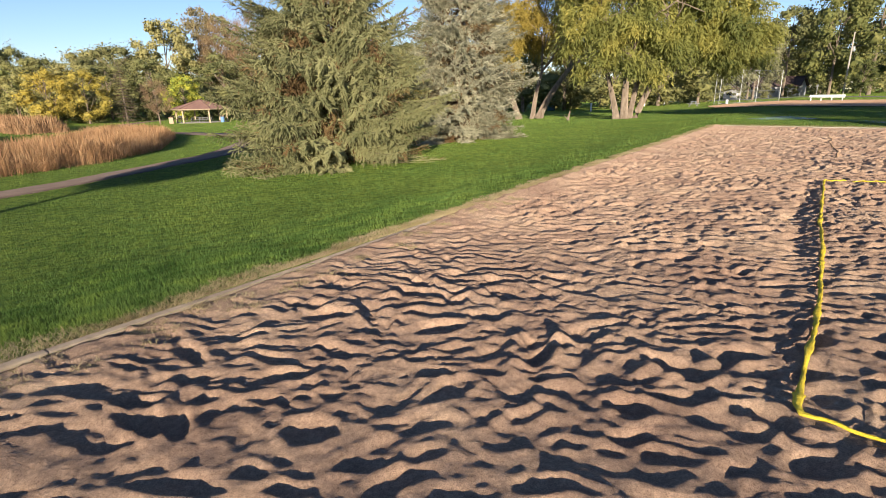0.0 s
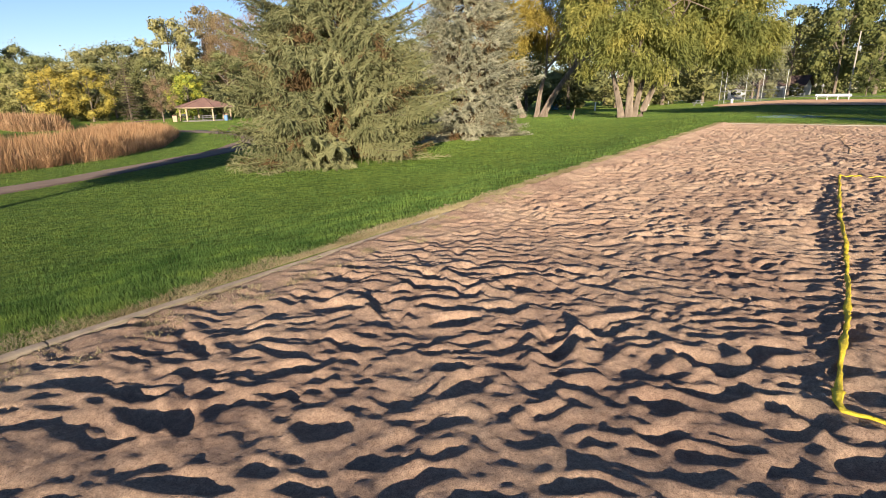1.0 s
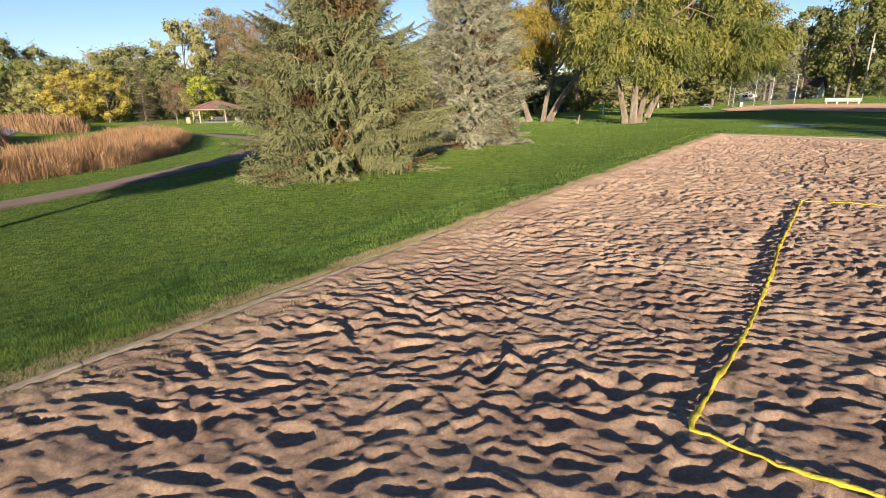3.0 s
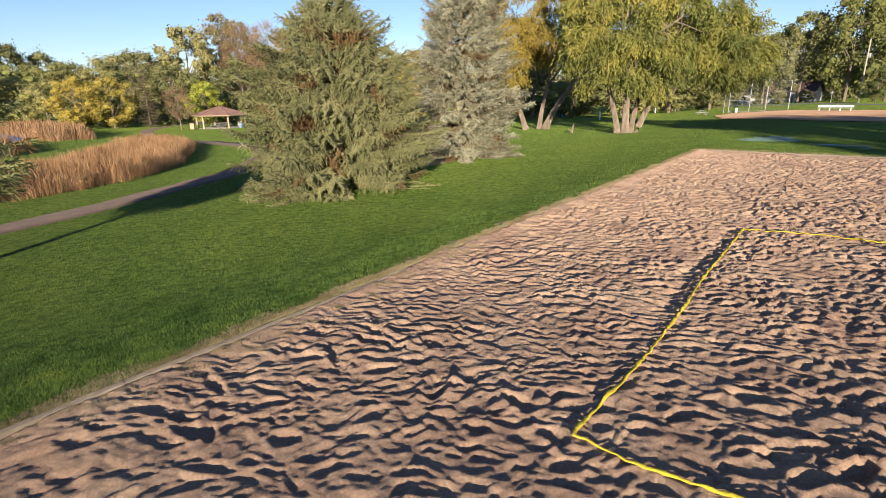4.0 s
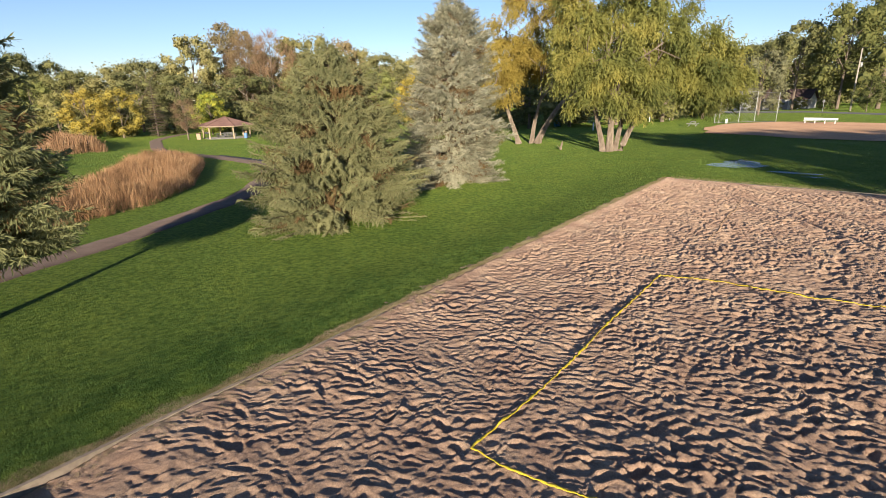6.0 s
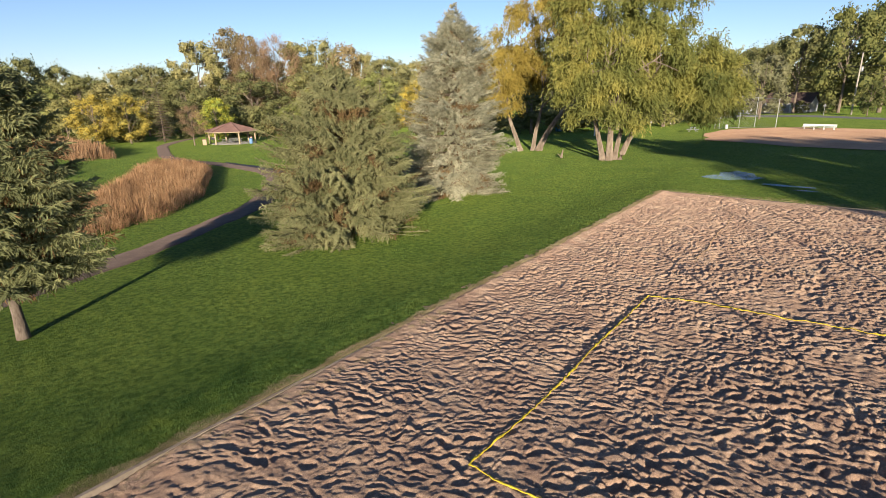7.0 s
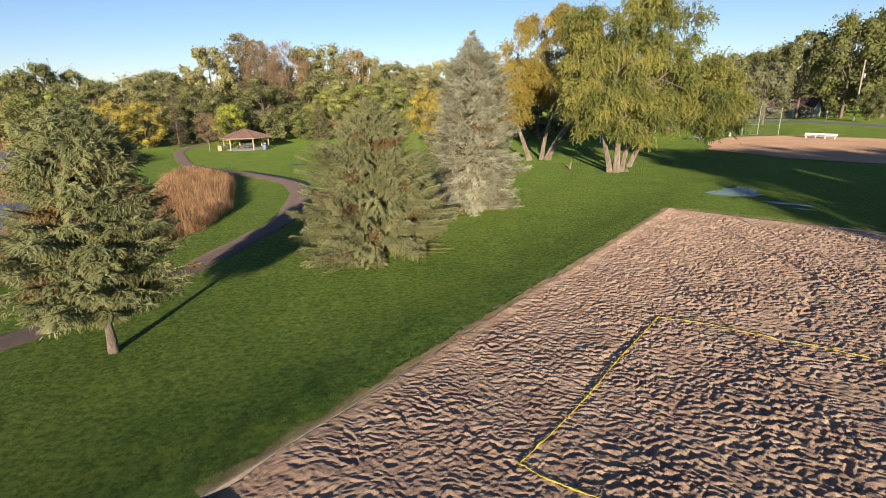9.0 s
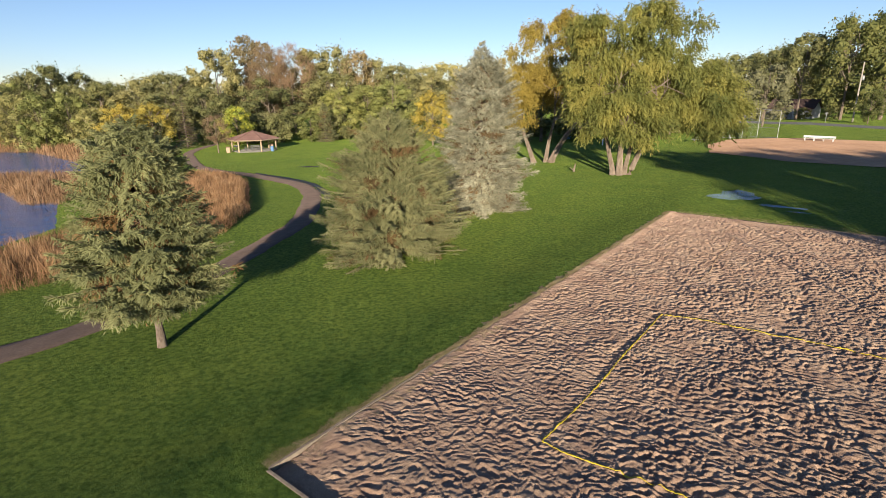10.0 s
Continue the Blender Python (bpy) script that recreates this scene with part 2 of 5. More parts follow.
def prints(x, y, cell_x, cell_y, share, seed, la, lb, depth):
    """Oval hollows with a raised lip, one or none in each cell of a jittered grid."""
    r = np.random.default_rng(seed)
    jx, jy, size, turn, deep, there = (r.random((256, 256)) for _ in range(6))
    xi, yi = np.floor(x / cell_x).astype(int), np.floor(y / cell_y).astype(int)
    z = np.zeros(np.shape(x))
    for ox in (-1, 0, 1):
        for oy in (-1, 0, 1):
            a, b = (xi + ox) % 256, (yi + oy) % 256
            dx, dy = x - (xi + ox + 0.1 + 0.8 * jx[a, b]) * cell_x, y - (yi + oy + 0.1 + 0.8 * jy[a, b]) * cell_y
            t = (turn[a, b] - 0.5) * 1.5
            k = 0.65 + 0.7 * size[a, b]
            p, q = (dx * np.cos(t) + dy * np.sin(t)) / (la * k), (dy * np.cos(t) - dx * np.sin(t)) / (lb * k)
            d2 = p * p + q * q
            pit = -np.exp(-d2 * d2 * np.sqrt(d2 + 1e-9)) + 0.32 * np.exp(-((np.sqrt(d2) - 1.4) / 0.36) ** 2)
            z = z + np.where(there[a, b] < share, depth * (0.5 + deep[a, b]) * k * pit, 0.0)
    return z


def sand_z(x, y):
    """Trodden, wind-blown sand: hollows and sharp little crests."""
    x, y = np.asarray(x, float), np.asarray(y, float)
    u, v = uv(x, y)
    wx = x + 0.16 * lattice(x * 1.9, y * 1.9, 3) + 0.3 * lattice(x * 0.5, y * 0.5, 5)
    wy = y + 0.14 * lattice(x * 2.1 + 9, y * 2.1, 4) + 0.3 * lattice(x * 0.5 + 7, y * 0.5, 6)
    a = lattice(wx * 2.8, wy * 4.2, 11)
    b = lattice(wx * 5.0 + 40, wy * 7.0, 12)
    c = lattice(wx * 11.0, wy * 13.5, 13)
    d = lattice(x * 23.0, y * 25.0, 15)
    big = lattice(x * 0.42, y * 0.42, 14)
    rough = np.clip(0.85 + 0.75 * big, 0.4, 1.25) * (1 + 0.45 * np.clip((v - 5.0) / 3.0, 0, 1) * np.clip((10.0 - u) / 4.0, 0, 1)) * (1 + 0.25 * np.clip((v - 2.5) / 3.0, 0, 1)) * (1 + 0.25 * np.clip((u - 6.0) / 4.0, 0, 1))
    left = np.clip((v - 0.05) / 0.55, 0, 1)
    edge = (0.42 + 0.58 * left * left * (3 - 2 * left)) * np.clip((PIT_U - u) / 2, 0.25, 1)
    p = np.clip((lattice(wx * 3.2 + 17, wy * 4.6, 16) - 0.06) / 0.3, 0, 1)
    p2 = np.clip((lattice(wx * 6.2 + 3, wy * 8.2 + 8, 20) - 0.1) / 0.3, 0, 1)
    calm = np.clip(0.15 + np.hypot(u - 0.6, (v - 0.2) * 1.2) / 4.0, 0.3, 1)
    z = calm * (0.03 * (0.36 - np.abs(a)) + 0.024 * b) - 0.026 * p * p * (3 - 2 * p) + 0.02
    z = z + prints(wx, wy, 0.37, 0.28, 0.72, 71, 0.125, 0.062, 0.034) + calm * prints(wx + 3.1, wy + 1.7, 0.24, 0.19, 0.65, 72, 0.08, 0.042, 0.018)
    fine = 0.02 * c + 0.01 * d - 0.012 * p2 * p2 * (3 - 2 * p2)
    z = np.where(z < 0, 0.055 * np.tanh(z / 0.055), z)
    # tracks of feet dragged through the sand, and the trench beside the court's line
    for (px, py, ax, ay, la, lb, h) in ((0.62, 2.3, 0.16, 1.0, 0.3, 0.05, 0.06), (0.93, 2.35, 0.2, 1.0, 0.33, 0.05, 0.06), (0.78, 2.3, 0.18, 1.0, 0.3, 0.06, -0.04), (1.12, 2.5, 0.1, 1.0, 0.25, 0.07, -0.05)):
        n = math.hypot(ax, ay)
        p, q = ((x - px) * ax + (y - py) * ay) / n, ((x - px) * ay - (y - py) * ax) / n
        z = z + h * np.exp(-(p / la) ** 4 - (q / lb) ** 2)
    on = np.clip((u - 4.2) / 0.4, 0, 1) * np.clip((13.6 - u) / 0.4, 0, 1)
    z = z - 0.028 * on * np.exp(-((v - 4.14 - 0.06 * np.sin(u * 1.7)) / 0.13) ** 2) * (0.7 + 0.8 * lattice(u * 1.2, v, 17))
    # a trampled furrow across the second court
    on = np.clip((u - 12.5) / 1.0, 0, 1) * np.clip((22.2 - u) / 0.6, 0, 1)
    z = z + on * np.exp(-((v - 8.1 - 0.25 * np.sin(u * 0.8)) / 0.3) ** 2) * (0.05 * lattice(x * 2.6, y * 3.4, 23) - 0.03)
    low = np.clip(1 - u / 1.7, 0, 1)
    level = -0.04 + 0.03 * np.exp(-(v / 0.4) ** 2) * np.clip(u - 0.8, 0, 1) - 0.11 * low * np.clip(1.4 - 0.12 * v, 0.3, 1)
    z = level + z * rough * edge + fine * rough * (0.75 + 0.25 * left) + 0.03 * big
    # thin sand spilt over the edge onto the lawn
    out = np.clip(-v / 0.5, 0, 1)
    spill = 0.034 + 0.045 * lattice(x * 2.4, y * 2.4, 18) + 0.03 * lattice(x * 9, y * 9, 19) - 0.085 * out
    blend = np.clip((v + 0.02) / 0.35, 0, 1)
    cover = np.clip((u - 4.5 - 0.8 * lattice(x * 1.3, y * 1.3, 21)) / 3.0, 0, 1)
    rim = spill * cover + (1 - cover) * np.where(v < 0.0, -0.3, z)
    return rim * (1 - blend) + z * blend


def steps(spans):
    """Grid lines: (end, spacing) one after the other."""
    out, at = [], spans[0][0]
    for a, b, d in spans:
        out += list(np.linspace(a, b, max(2, int(round((b - a) / d)) + 1))[:-1])
    return np.array(out + [spans[-1][1]])


def build_sand():
    us = steps([(0, 2, 0.034), (2, 8.5, 0.024), (8.5, 16, 0.036), (16, PIT_U, 0.055)])
    vs = steps([(-0.55, 5.8, 0.024), (5.8, 11.6, 0.032), (11.6, 14, 0.1), (14, PIT_V, 0.4)])
    U, V = np.meshgrid(us, vs, indexing="ij")
    X, Y = xy(U, V)
    me = grid_mesh("sand", X, Y, sand_z(X, Y), M_SAND)
    return tagged(new("sand", me), "trodden tan sand of a volleyball pit with many footprints", "sand", kind="structure")


def build_ground():
    us = steps([(-900, -100, 50), (-100, -20, 4), (-20, 0, 1.0), (0, PIT_U, 1.0), (PIT_U, 60, 1.2), (60, 140, 3), (140, 300, 8), (300, 1800, 75)])
    vs = steps([(-1500, -200, 65), (-200, -60, 2.5), (-60, 0, 1.0), (0, PIT_V, 1.5), (PIT_V, 60, 1.5), (60, 140, 5), (140, 1200, 60)])
    U, V = np.meshgrid(us, vs, indexing="ij")
    X, Y = xy(U, V)
    um, vm = (us[:-1] + us[1:]) / 2, (vs[:-1] + vs[1:]) / 2
    inside = ((um > 0) & (um < PIT_U))[:, None] & ((vm > 0) & (vm < PIT_V))[None, :]
    me = grid_mesh("ground", X, Y, ground_z(X, Y), M_LAWN, keep=~inside)
    return tagged(new("ground", me), "green mown park lawn sloping gently to a pond", "lawn", kind="structure")


build_ground()
build_sand()


def strip(name, line, widths, material, lift, step=0.6):
    """A flat band that follows the ground along a smooth line."""
    pts = [Vector((*p, 0)) for p in line]
    dense = []
    for i in range(len(pts) - 1):
        p0, p1, p2, p3 = pts[max(i - 1, 0)], pts[i], pts[i + 1], pts[min(i + 2, len(pts) - 1)]
        n = max(2, int((p2 - p1).length / step))
        for k in range(n):
            t = k / n
            dense.append((0.5 * ((2 * p1) + (p2 - p0) * t + (2 * p0 - 5 * p1 + 4 * p2 - p3) * t * t + (3 * p1 - p0 - 3 * p2 + p3) * t ** 3), widths[i] * (1 - t) + widths[i + 1] * t))
    dense.append((pts[-1], widths[-1]))
    X, Y = [], []
    for i, (p, w) in enumerate(dense):
        d = (dense[min(i + 1, len(dense) - 1)][0] - dense[max(i - 1, 0)][0]).normalized()
        wob = 0.06 * math.sin(i * 0.9) + 0.04 * math.sin(i * 2.3)
        across = np.array([-1.0, -0.9, -0.45, 0, 0.45, 0.9, 1.0]) * (w / 2 + wob)
        X.append(p.x - d.y * across)
        Y.append(p.y + d.x * across)
    X, Y = np.array(X), np.array(Y)
    Z = ground_z(X, Y) + lift
    Z[:, 0] -= lift + 0.02
    Z[:, -1] -= lift + 0.02
    return grid_mesh(name, X, Y, Z, material)


path_line = [(-30, -12), (-22, 0.5), (-15.7, 7.6), (-14.3, 12), (-13.5, 16.5), (-13.25, 20.3), (-13.05, 23.7), (-12.95, 27.4), (-13.7, 31.2), (-14.8, 35.5), (-16.1, 39.8), (-19.2, 45.5), (-23.8, 50.2), (-29.5, 54.8), (-34.5, 57.8), (-40, 62.5), (-43.8, 67.5), (-48.4, 74.6), (-52, 80.2), (-54.5, 86), (-56.3, 93.4), (-57.5, 101)]
tagged(new("footpath", strip("footpath", path_line, [1.85] * len(path_line), M_PATH, 0.03)), "winding brown-grey asphalt footpath across the lawn", "path", kind="structure")


# dark brown ground for the strip by the footpath and a lawn patch
M_DARK_EARTH = simple_material("dark_earth", (0.03, 0.026, 0.02), (0.06, 0.05, 0.038), 5.0, 0.5, 0.3, 0.02)
tagged(new("dark_edge", strip("dark_edge", [(-13.6, 36.6), (-14.9, 40.4), (-18.3, 46.4), (-23.1, 51.2), (-28.8, 55.8)], [0.3, 0.9, 0.7, 0.9, 0.4], M_DARK_EARTH, 0.036)), "dark strip along the footpath's edge", "mud", kind="structure")


def patch_mesh(name, outline, material, lift, step):
    """A flat patch with a ragged edge that follows the ground."""
    bm = bmesh.new()
    pts = []
    n = len(outline)
    for i in range(n):
        a, b = Vector(outline[i]), Vector(outline[(i + 1) % n])
        m = max(1, int((b - a).length / step))
        for k in range(m):
            p = a.lerp(b, k / m)
            j = 0.25 * step * noise.noise(Vector((p.x * 0.8, p.y * 0.8, 3.0)))
            pts.append((p.x + j, p.y - j))
    vs = [bm.verts.new((x, y, 0)) for x, y in pts]
    bm.faces.new(vs)
    bmesh.ops.triangulate(bm, faces=bm.faces[:])
    for _ in range(3):
        bmesh.ops.subdivide_edges(bm, edges=[e for e in bm.edges if e.calc_length() > step * 1.6], cuts=1)
        bmesh.ops.triangulate(bm, faces=bm.faces[:])
    for v in bm.verts:
        v.co.z = gz(v.co.x, v.co.y) + lift
    return bm


part("infield", patch_mesh("infield", [(31, 64), (36, 77), (43.6, 85), (52, 81), (60, 74.5), (80, 58), (72, 35), (43, 45), (34, 52)], M_DIRT, 0.07, 2.5), M_DIRT)
tagged(bpy.data.objects["infield"], "bare reddish dirt infield of a ball field", "infield", kind="structure")
part("dark_patch", patch_mesh("dark_patch", [(-25.2, 61.2), (-23.6, 60.6), (-22.0, 61.1), (-22.6, 61.9), (-24.2, 62.0)], M_DARK_EARTH, 0.03, 0.6), M_DARK_EARTH)
tagged(bpy.data.objects["dark_patch"], "dark flat patch on the lawn", "mud", kind="structure")
tagged(new("road", strip("road", [(52, 290), (62, 214), (71.5, 148), (76, 119), (81, 102), (94, 58)], [7.0] * 6, M_ROAD, 0.05, 3.0)), "grey asphalt street past the houses", "road", kind="structure")


# ---- trees ----


def leaves(name, origins, dirs, sides, lengths, widths, material, cores=()):
    """Many diamond-shaped, slightly folded leaves in one mesh."""
    o, d, s = np.asarray(origins), np.asarray(dirs), np.asarray(sides)
    d = d / np.linalg.norm(d, axis=1, keepdims=True)
    s = s - d * (s * d).sum(1, keepdims=True)
    s /= np.linalg.norm(s, axis=1, keepdims=True) + 1e-9
    L, W = np.asarray(lengths)[:, None], np.asarray(widths)[:, None]
    up = np.cross(d, s)
    v = np.stack([o, o + d * L * 0.45 + s * W + up * W * 0.3, o + d * L, o + d * L * 0.45 - s * W + up * W * 0.3], 1)
    faces = (np.arange(len(o))[:, None, None] * 4 + np.array([[0, 1, 2, 3]])[None]).reshape(-1, 4)
    v = v.reshape(-1, 3)
    if len(cores):
        # the dense insides, as triangles after the leaves
        first = len(v) + np.arange(len(cores))[:, None, None] * len(BALL_V)
        tris = (first + BALL_F[None]).reshape(-1, 3)
        return mesh_from(name, np.concatenate([v] + list(cores)), np.concatenate([faces[:, [0, 1, 2]], faces[:, [0, 2, 3]], tris]), material)
    return mesh_from(name, v, faces, material)


def conifer(x, y, height, radius, clear, needles, old, label, twigs=18000, seed=1, lean=0.0, skirt=0.25, density=1.0, full=0.6, size=1.0, hem=0.1, worn=0.42, droop=0.6):
    """A spruce: tapered trunk, whorls of drooping branches, fans of needle twigs."""
    r = np.random.default_rng(seed)
    base = tagged(new("spruce_tree"), label, "spruce tree", "spruces on the lawn")
    base.location = (x, y, gz(x, y) - 0.05)
    bm = bmesh.new()
    n = 10
    tube(bm, [(lean * (i / n) ** 2 + 0.03 * math.sin(i * 1.7), 0.02 * math.cos(i * 2.1), height * 0.97 * i / n) for i in range(n + 1)],
         [0.0165 * height * (1 - i / n) ** 0.9 * (1.3 if i == 0 else 1.0) + 0.012 for i in range(n + 1)], 10)
    part("trunk", bm, M_BARK_SPRUCE, base, smooth=True)
    green, brown = [], []
    gap = 0.4 + 0.02 * height
    z = clear
    while z < height * 0.985:
        f = (z - clear) / (height - clear)
        reach = radius * ((1 - f ** 1.15) ** full) * (0.72 + 0.28 * min(1, f * 5)) * (1 - 0.1 * f) * min(1, (1 - f) / 0.2) ** 0.8 + 0.06
        count = int((8 + 6 * (1 - f)) * gap / 0.19 * min(1, 0.55 + (1 - f) * 3))
        for _ in range(count):
            ang = r.random() * math.tau
            zb = z + 0.11 * gap * r.normal()
            lump = 0.95 + 0.3 * noise.noise(Vector((math.cos(ang) * 1.5, math.sin(ang) * 1.5, z * 0.9 + seed * 7)))
            L = reach * lump * (0.68 + 0.4 * r.random())
            rise = -0.28 + 0.25 * f + 0.6 * f ** 4 + 0.1 * r.normal()
            cx, cy = math.cos(ang), math.sin(ang)
            pts = []
            k = 7
            for i in range(k + 1):
                t = i / k
                zz = zb + L * (rise * t * 0.55 - skirt * t * t * (1 - f) + 0.24 * t ** 3)
                pts.append(Vector((cx * L * t + lean * (z / height) ** 2, cy * L * t, max(zz, hem + 0.15 * r.random()))))
            part("branch", tube(bmesh.new(), pts[:-1], [0.012 * (1 - i / k) * (L + 0.5) * 0.5 + 0.004 for i in range(k)], 3), M_BARK_DARK, base)
            m = max(4, int(L * 5.2 * density))
            side = Vector((-cy, cx, 0))
            for j in range(m):
                t = 0.3 + 0.7 * (j + r.random()) / m
                i = min(int(t * k), k - 1)
                p = pts[i].lerp(pts[i + 1], t * k - i)
                fwd = (pts[i + 1] - pts[i]).normalized()
                span = (0.52 * (1.15 - t) + 0.2) * min(1.0, L + 0.2)
                for sgn in (-1, 1):
                    d1 = (fwd * 0.65 + side * sgn * (0.35 + 0.75 * r.random()) + Vector((0, 0, 0.06 + 0.16 * r.normal()))).normalized()
                    num = max(1, int(span / 0.1))
                    sag = droop * (0.6 + 0.8 * r.random())
                    for q in range(num):
                        h = (q + 0.3 * r.random()) / num
                        s = p + d1 * span * h - Vector((0, 0, sag * span * h * h))
                        s.z = max(s.z, 0.06)
                        way = d1 - Vector((0, 0, 2 * sag * h)) + Vector((r.normal(), r.normal(), r.normal())) * 0.36
                        dead = t < 0.42 and r.random() < 0.6 or r.random() < 0.02 or noise.noise(Vector((s.x * 0.8, s.y * 0.8, s.z * 1.1 + seed))) > worn
                        dead = dead and f < 0.85
                        (brown if dead else green).append((*s, *way, 0.14 + 0.12 * r.random()))
                green.append((*p, *(fwd + Vector((r.normal(), r.normal(), r.normal())) * 0.25), 0.18 + 0.12 * r.random()))
        z += gap * (0.85 + 0.3 * r.random()) * (1 - 0.5 * f)
    for nm, rows, mat, cap, fat in (("foliage", green, needles, twigs, 0.105), ("dead_foliage", brown, old, twigs // 6, 0.1)):
        a = np.array(rows)
        if len(a) > cap:
            a = a[np.sort(r.permutation(len(a))[:cap])]
        face = a[:, :3] * np.array([1, 1, 0]) / (np.linalg.norm(a[:, :2], axis=1, keepdims=True) + 0.1) + np.array([0, 0, 0.45]) + 0.32 * r.normal(size=(len(a), 3))
        part_mesh(nm, leaves(nm, a[:, :3], a[:, 3:6], np.cross(face, a[:, 3:6]), a[:, 6] * size, a[:, 6] * fat * size, mat), base)
    return base


conifer(-10.85, 7.15, 8.05, 2.9, 2.15, M_SPRUCE_GREEN, M_SPRUCE_OLD, "green spruce with a bare lower trunk on the lawn", 195000, 3, 0.25, 0.16, 4.0, 0.44, 0.82, 1.85, 0.5)
conifer(-4.55, 19.1, 7.95, 5.3, 0.5, M_SPRUCE, M_SPRUCE_OLD, "broad olive-green spruce with branches down to the lawn", 190000, 5, 0.1, 0.17, 3.7, 0.62, 0.86, worn=0.36, droop=0.8)
conifer(0.45, 30.1, 12.2, 4.6, 0.5, M_SPRUCE_BLUE, M_SPRUCE_OLD, "tall silvery blue spruce with branches to the lawn", 150000, 8, 0.0, 0.18, 2.5, 0.56, 0.96)


def limb(bm, p, d, length, r0, r, depth, tips, split=3, spread=0.6, up=0.1):
    """A forking limb; collects its ends."""
    pts, q = [p.copy()], p.copy()
    dd = d.copy()
    for i in range(4):
        dd = (dd + Vector((r.normal(), r.normal(), r.normal() * 0.6)) * 0.1 + Vector((0, 0, up * 0.3))).normalized()
        q = q + dd * length / 4
        pts.append(q.copy())
    tube(bm, pts, [r0 * (1 - 0.11 * i) for i in range(5)], 6 if depth > 1 else 4)
    if depth == 0:
        tips.append((q, dd))
        return
    for k in range(split):
        nd = (dd + Vector((r.normal(), r.normal(), r.normal() * 0.7)) * spread).normalized()
        limb(bm, pts[2 + (k % 3)], nd, length * (0.62 + 0.2 * r.random()), r0 * 0.5, r, depth - 1, tips, split, spread, up)


def willow(x, y, trunks, lobes, label, count, seed, material, leaf=0.29):
    """A big willow: leaning trunks, forking limbs, curtains of narrow leaves hung from lobes of the crown."""
    r = np.random.default_rng(seed)
    base = tagged(new("willow_tree"), label, "willow tree", "willows")
    base.location = (x, y, gz(x, y) - 0.05)
    for (ox, oy, lx, ly, h, rad) in trunks:
        bm = bmesh.new()
        k = 8
        top = []
        for i in range(k + 1):
            t = i / k
            top.append(Vector((ox + lx * t ** 1.2 + 0.1 * math.sin(3 * t + seed), oy + ly * t ** 1.2, h * t)))
        tube(bm, top, [rad * (1.35 if i == 0 else 1.0) * (1 - 0.5 * i / k) for i in range(k + 1)], 10)
        part("trunk", bm, M_BARK, base, smooth=True)
        for _ in range(3):
            bm = bmesh.new()
            limb(bm, top[-1] - Vector((0, 0, 0.1)), Vector((lx * 0.12 + r.normal() * 0.45, ly * 0.12 + r.normal() * 0.4, 0.8)).normalized(), 4.2, rad * 0.5, r, 2, [], 2, 0.55)
            part("limb", bm, M_BARK, base)
    rows = []
    vol = np.array([c[3] * c[4] for c in lobes])
    for (cx, cy, cz, rx, rz, hang), share in zip(lobes, vol / vol.sum()):
        # every lobe is a heap of smaller tufts with gaps between them, every tuft a fan of drooping sprays
        tufts = max(7, int(rx * rz * 1.75))
        for _ in range(tufts):
            v = r.normal(size=3)
            v /= np.linalg.norm(v)
            f = 0.45 + 0.55 * r.random() ** 0.6
            c = np.array([cx + v[0] * rx * f, cy + v[1] * rx * f, cz + v[2] * rz * f])
            size = 0.55 + 0.5 * r.random()
            strands = max(3, int(count * share / tufts / 9))
            n = strands * 9
            k = np.arange(n) // 9
            t = (np.arange(n) % 9 + r.random(n)) / 9
            w = r.normal(size=(strands, 3)) * np.array([0.55, 0.55, 0.5]) * size
            out = v * np.array([0.5, 0.5, 0.15]) + 0.5 * r.normal(size=(strands, 3)) * np.array([1, 1, 0.3])
            L = 0.45 * hang * (0.5 + 0.9 * r.random(strands)) * size
            o, l = out[k], L[k][:, None]
            tt = t[:, None]
            p = c + w[k] + o * l * tt + np.array([0, 0, 1.0]) * l * (0.15 * tt - 1.0 * tt * tt) + 0.05 * r.normal(size=(n, 3))
            d = o + np.array([0, 0, 1.0]) * (0.15 - 2.0 * tt) + 0.55 * r.normal(size=(n, 3))
            face = v + np.array([0, 0, 0.3]) + 0.8 * r.normal(size=(n, 3))
            rows.append(np.concatenate([p, d, leaf * (0.65 + 0.7 * r.random((n, 1))), face], 1))
    rows = np.concatenate(rows)
    rows[:, 2] = np.maximum(rows[:, 2], 1.2)
    a = np.array(rows)
    part_mesh("crown", leaves("crown", a[:, :3], a[:, 3:6], np.cross(a[:, 3:6], a[:, 7:10]), a[:, 6], a[:, 6] * 0.16, material), base)
    return base


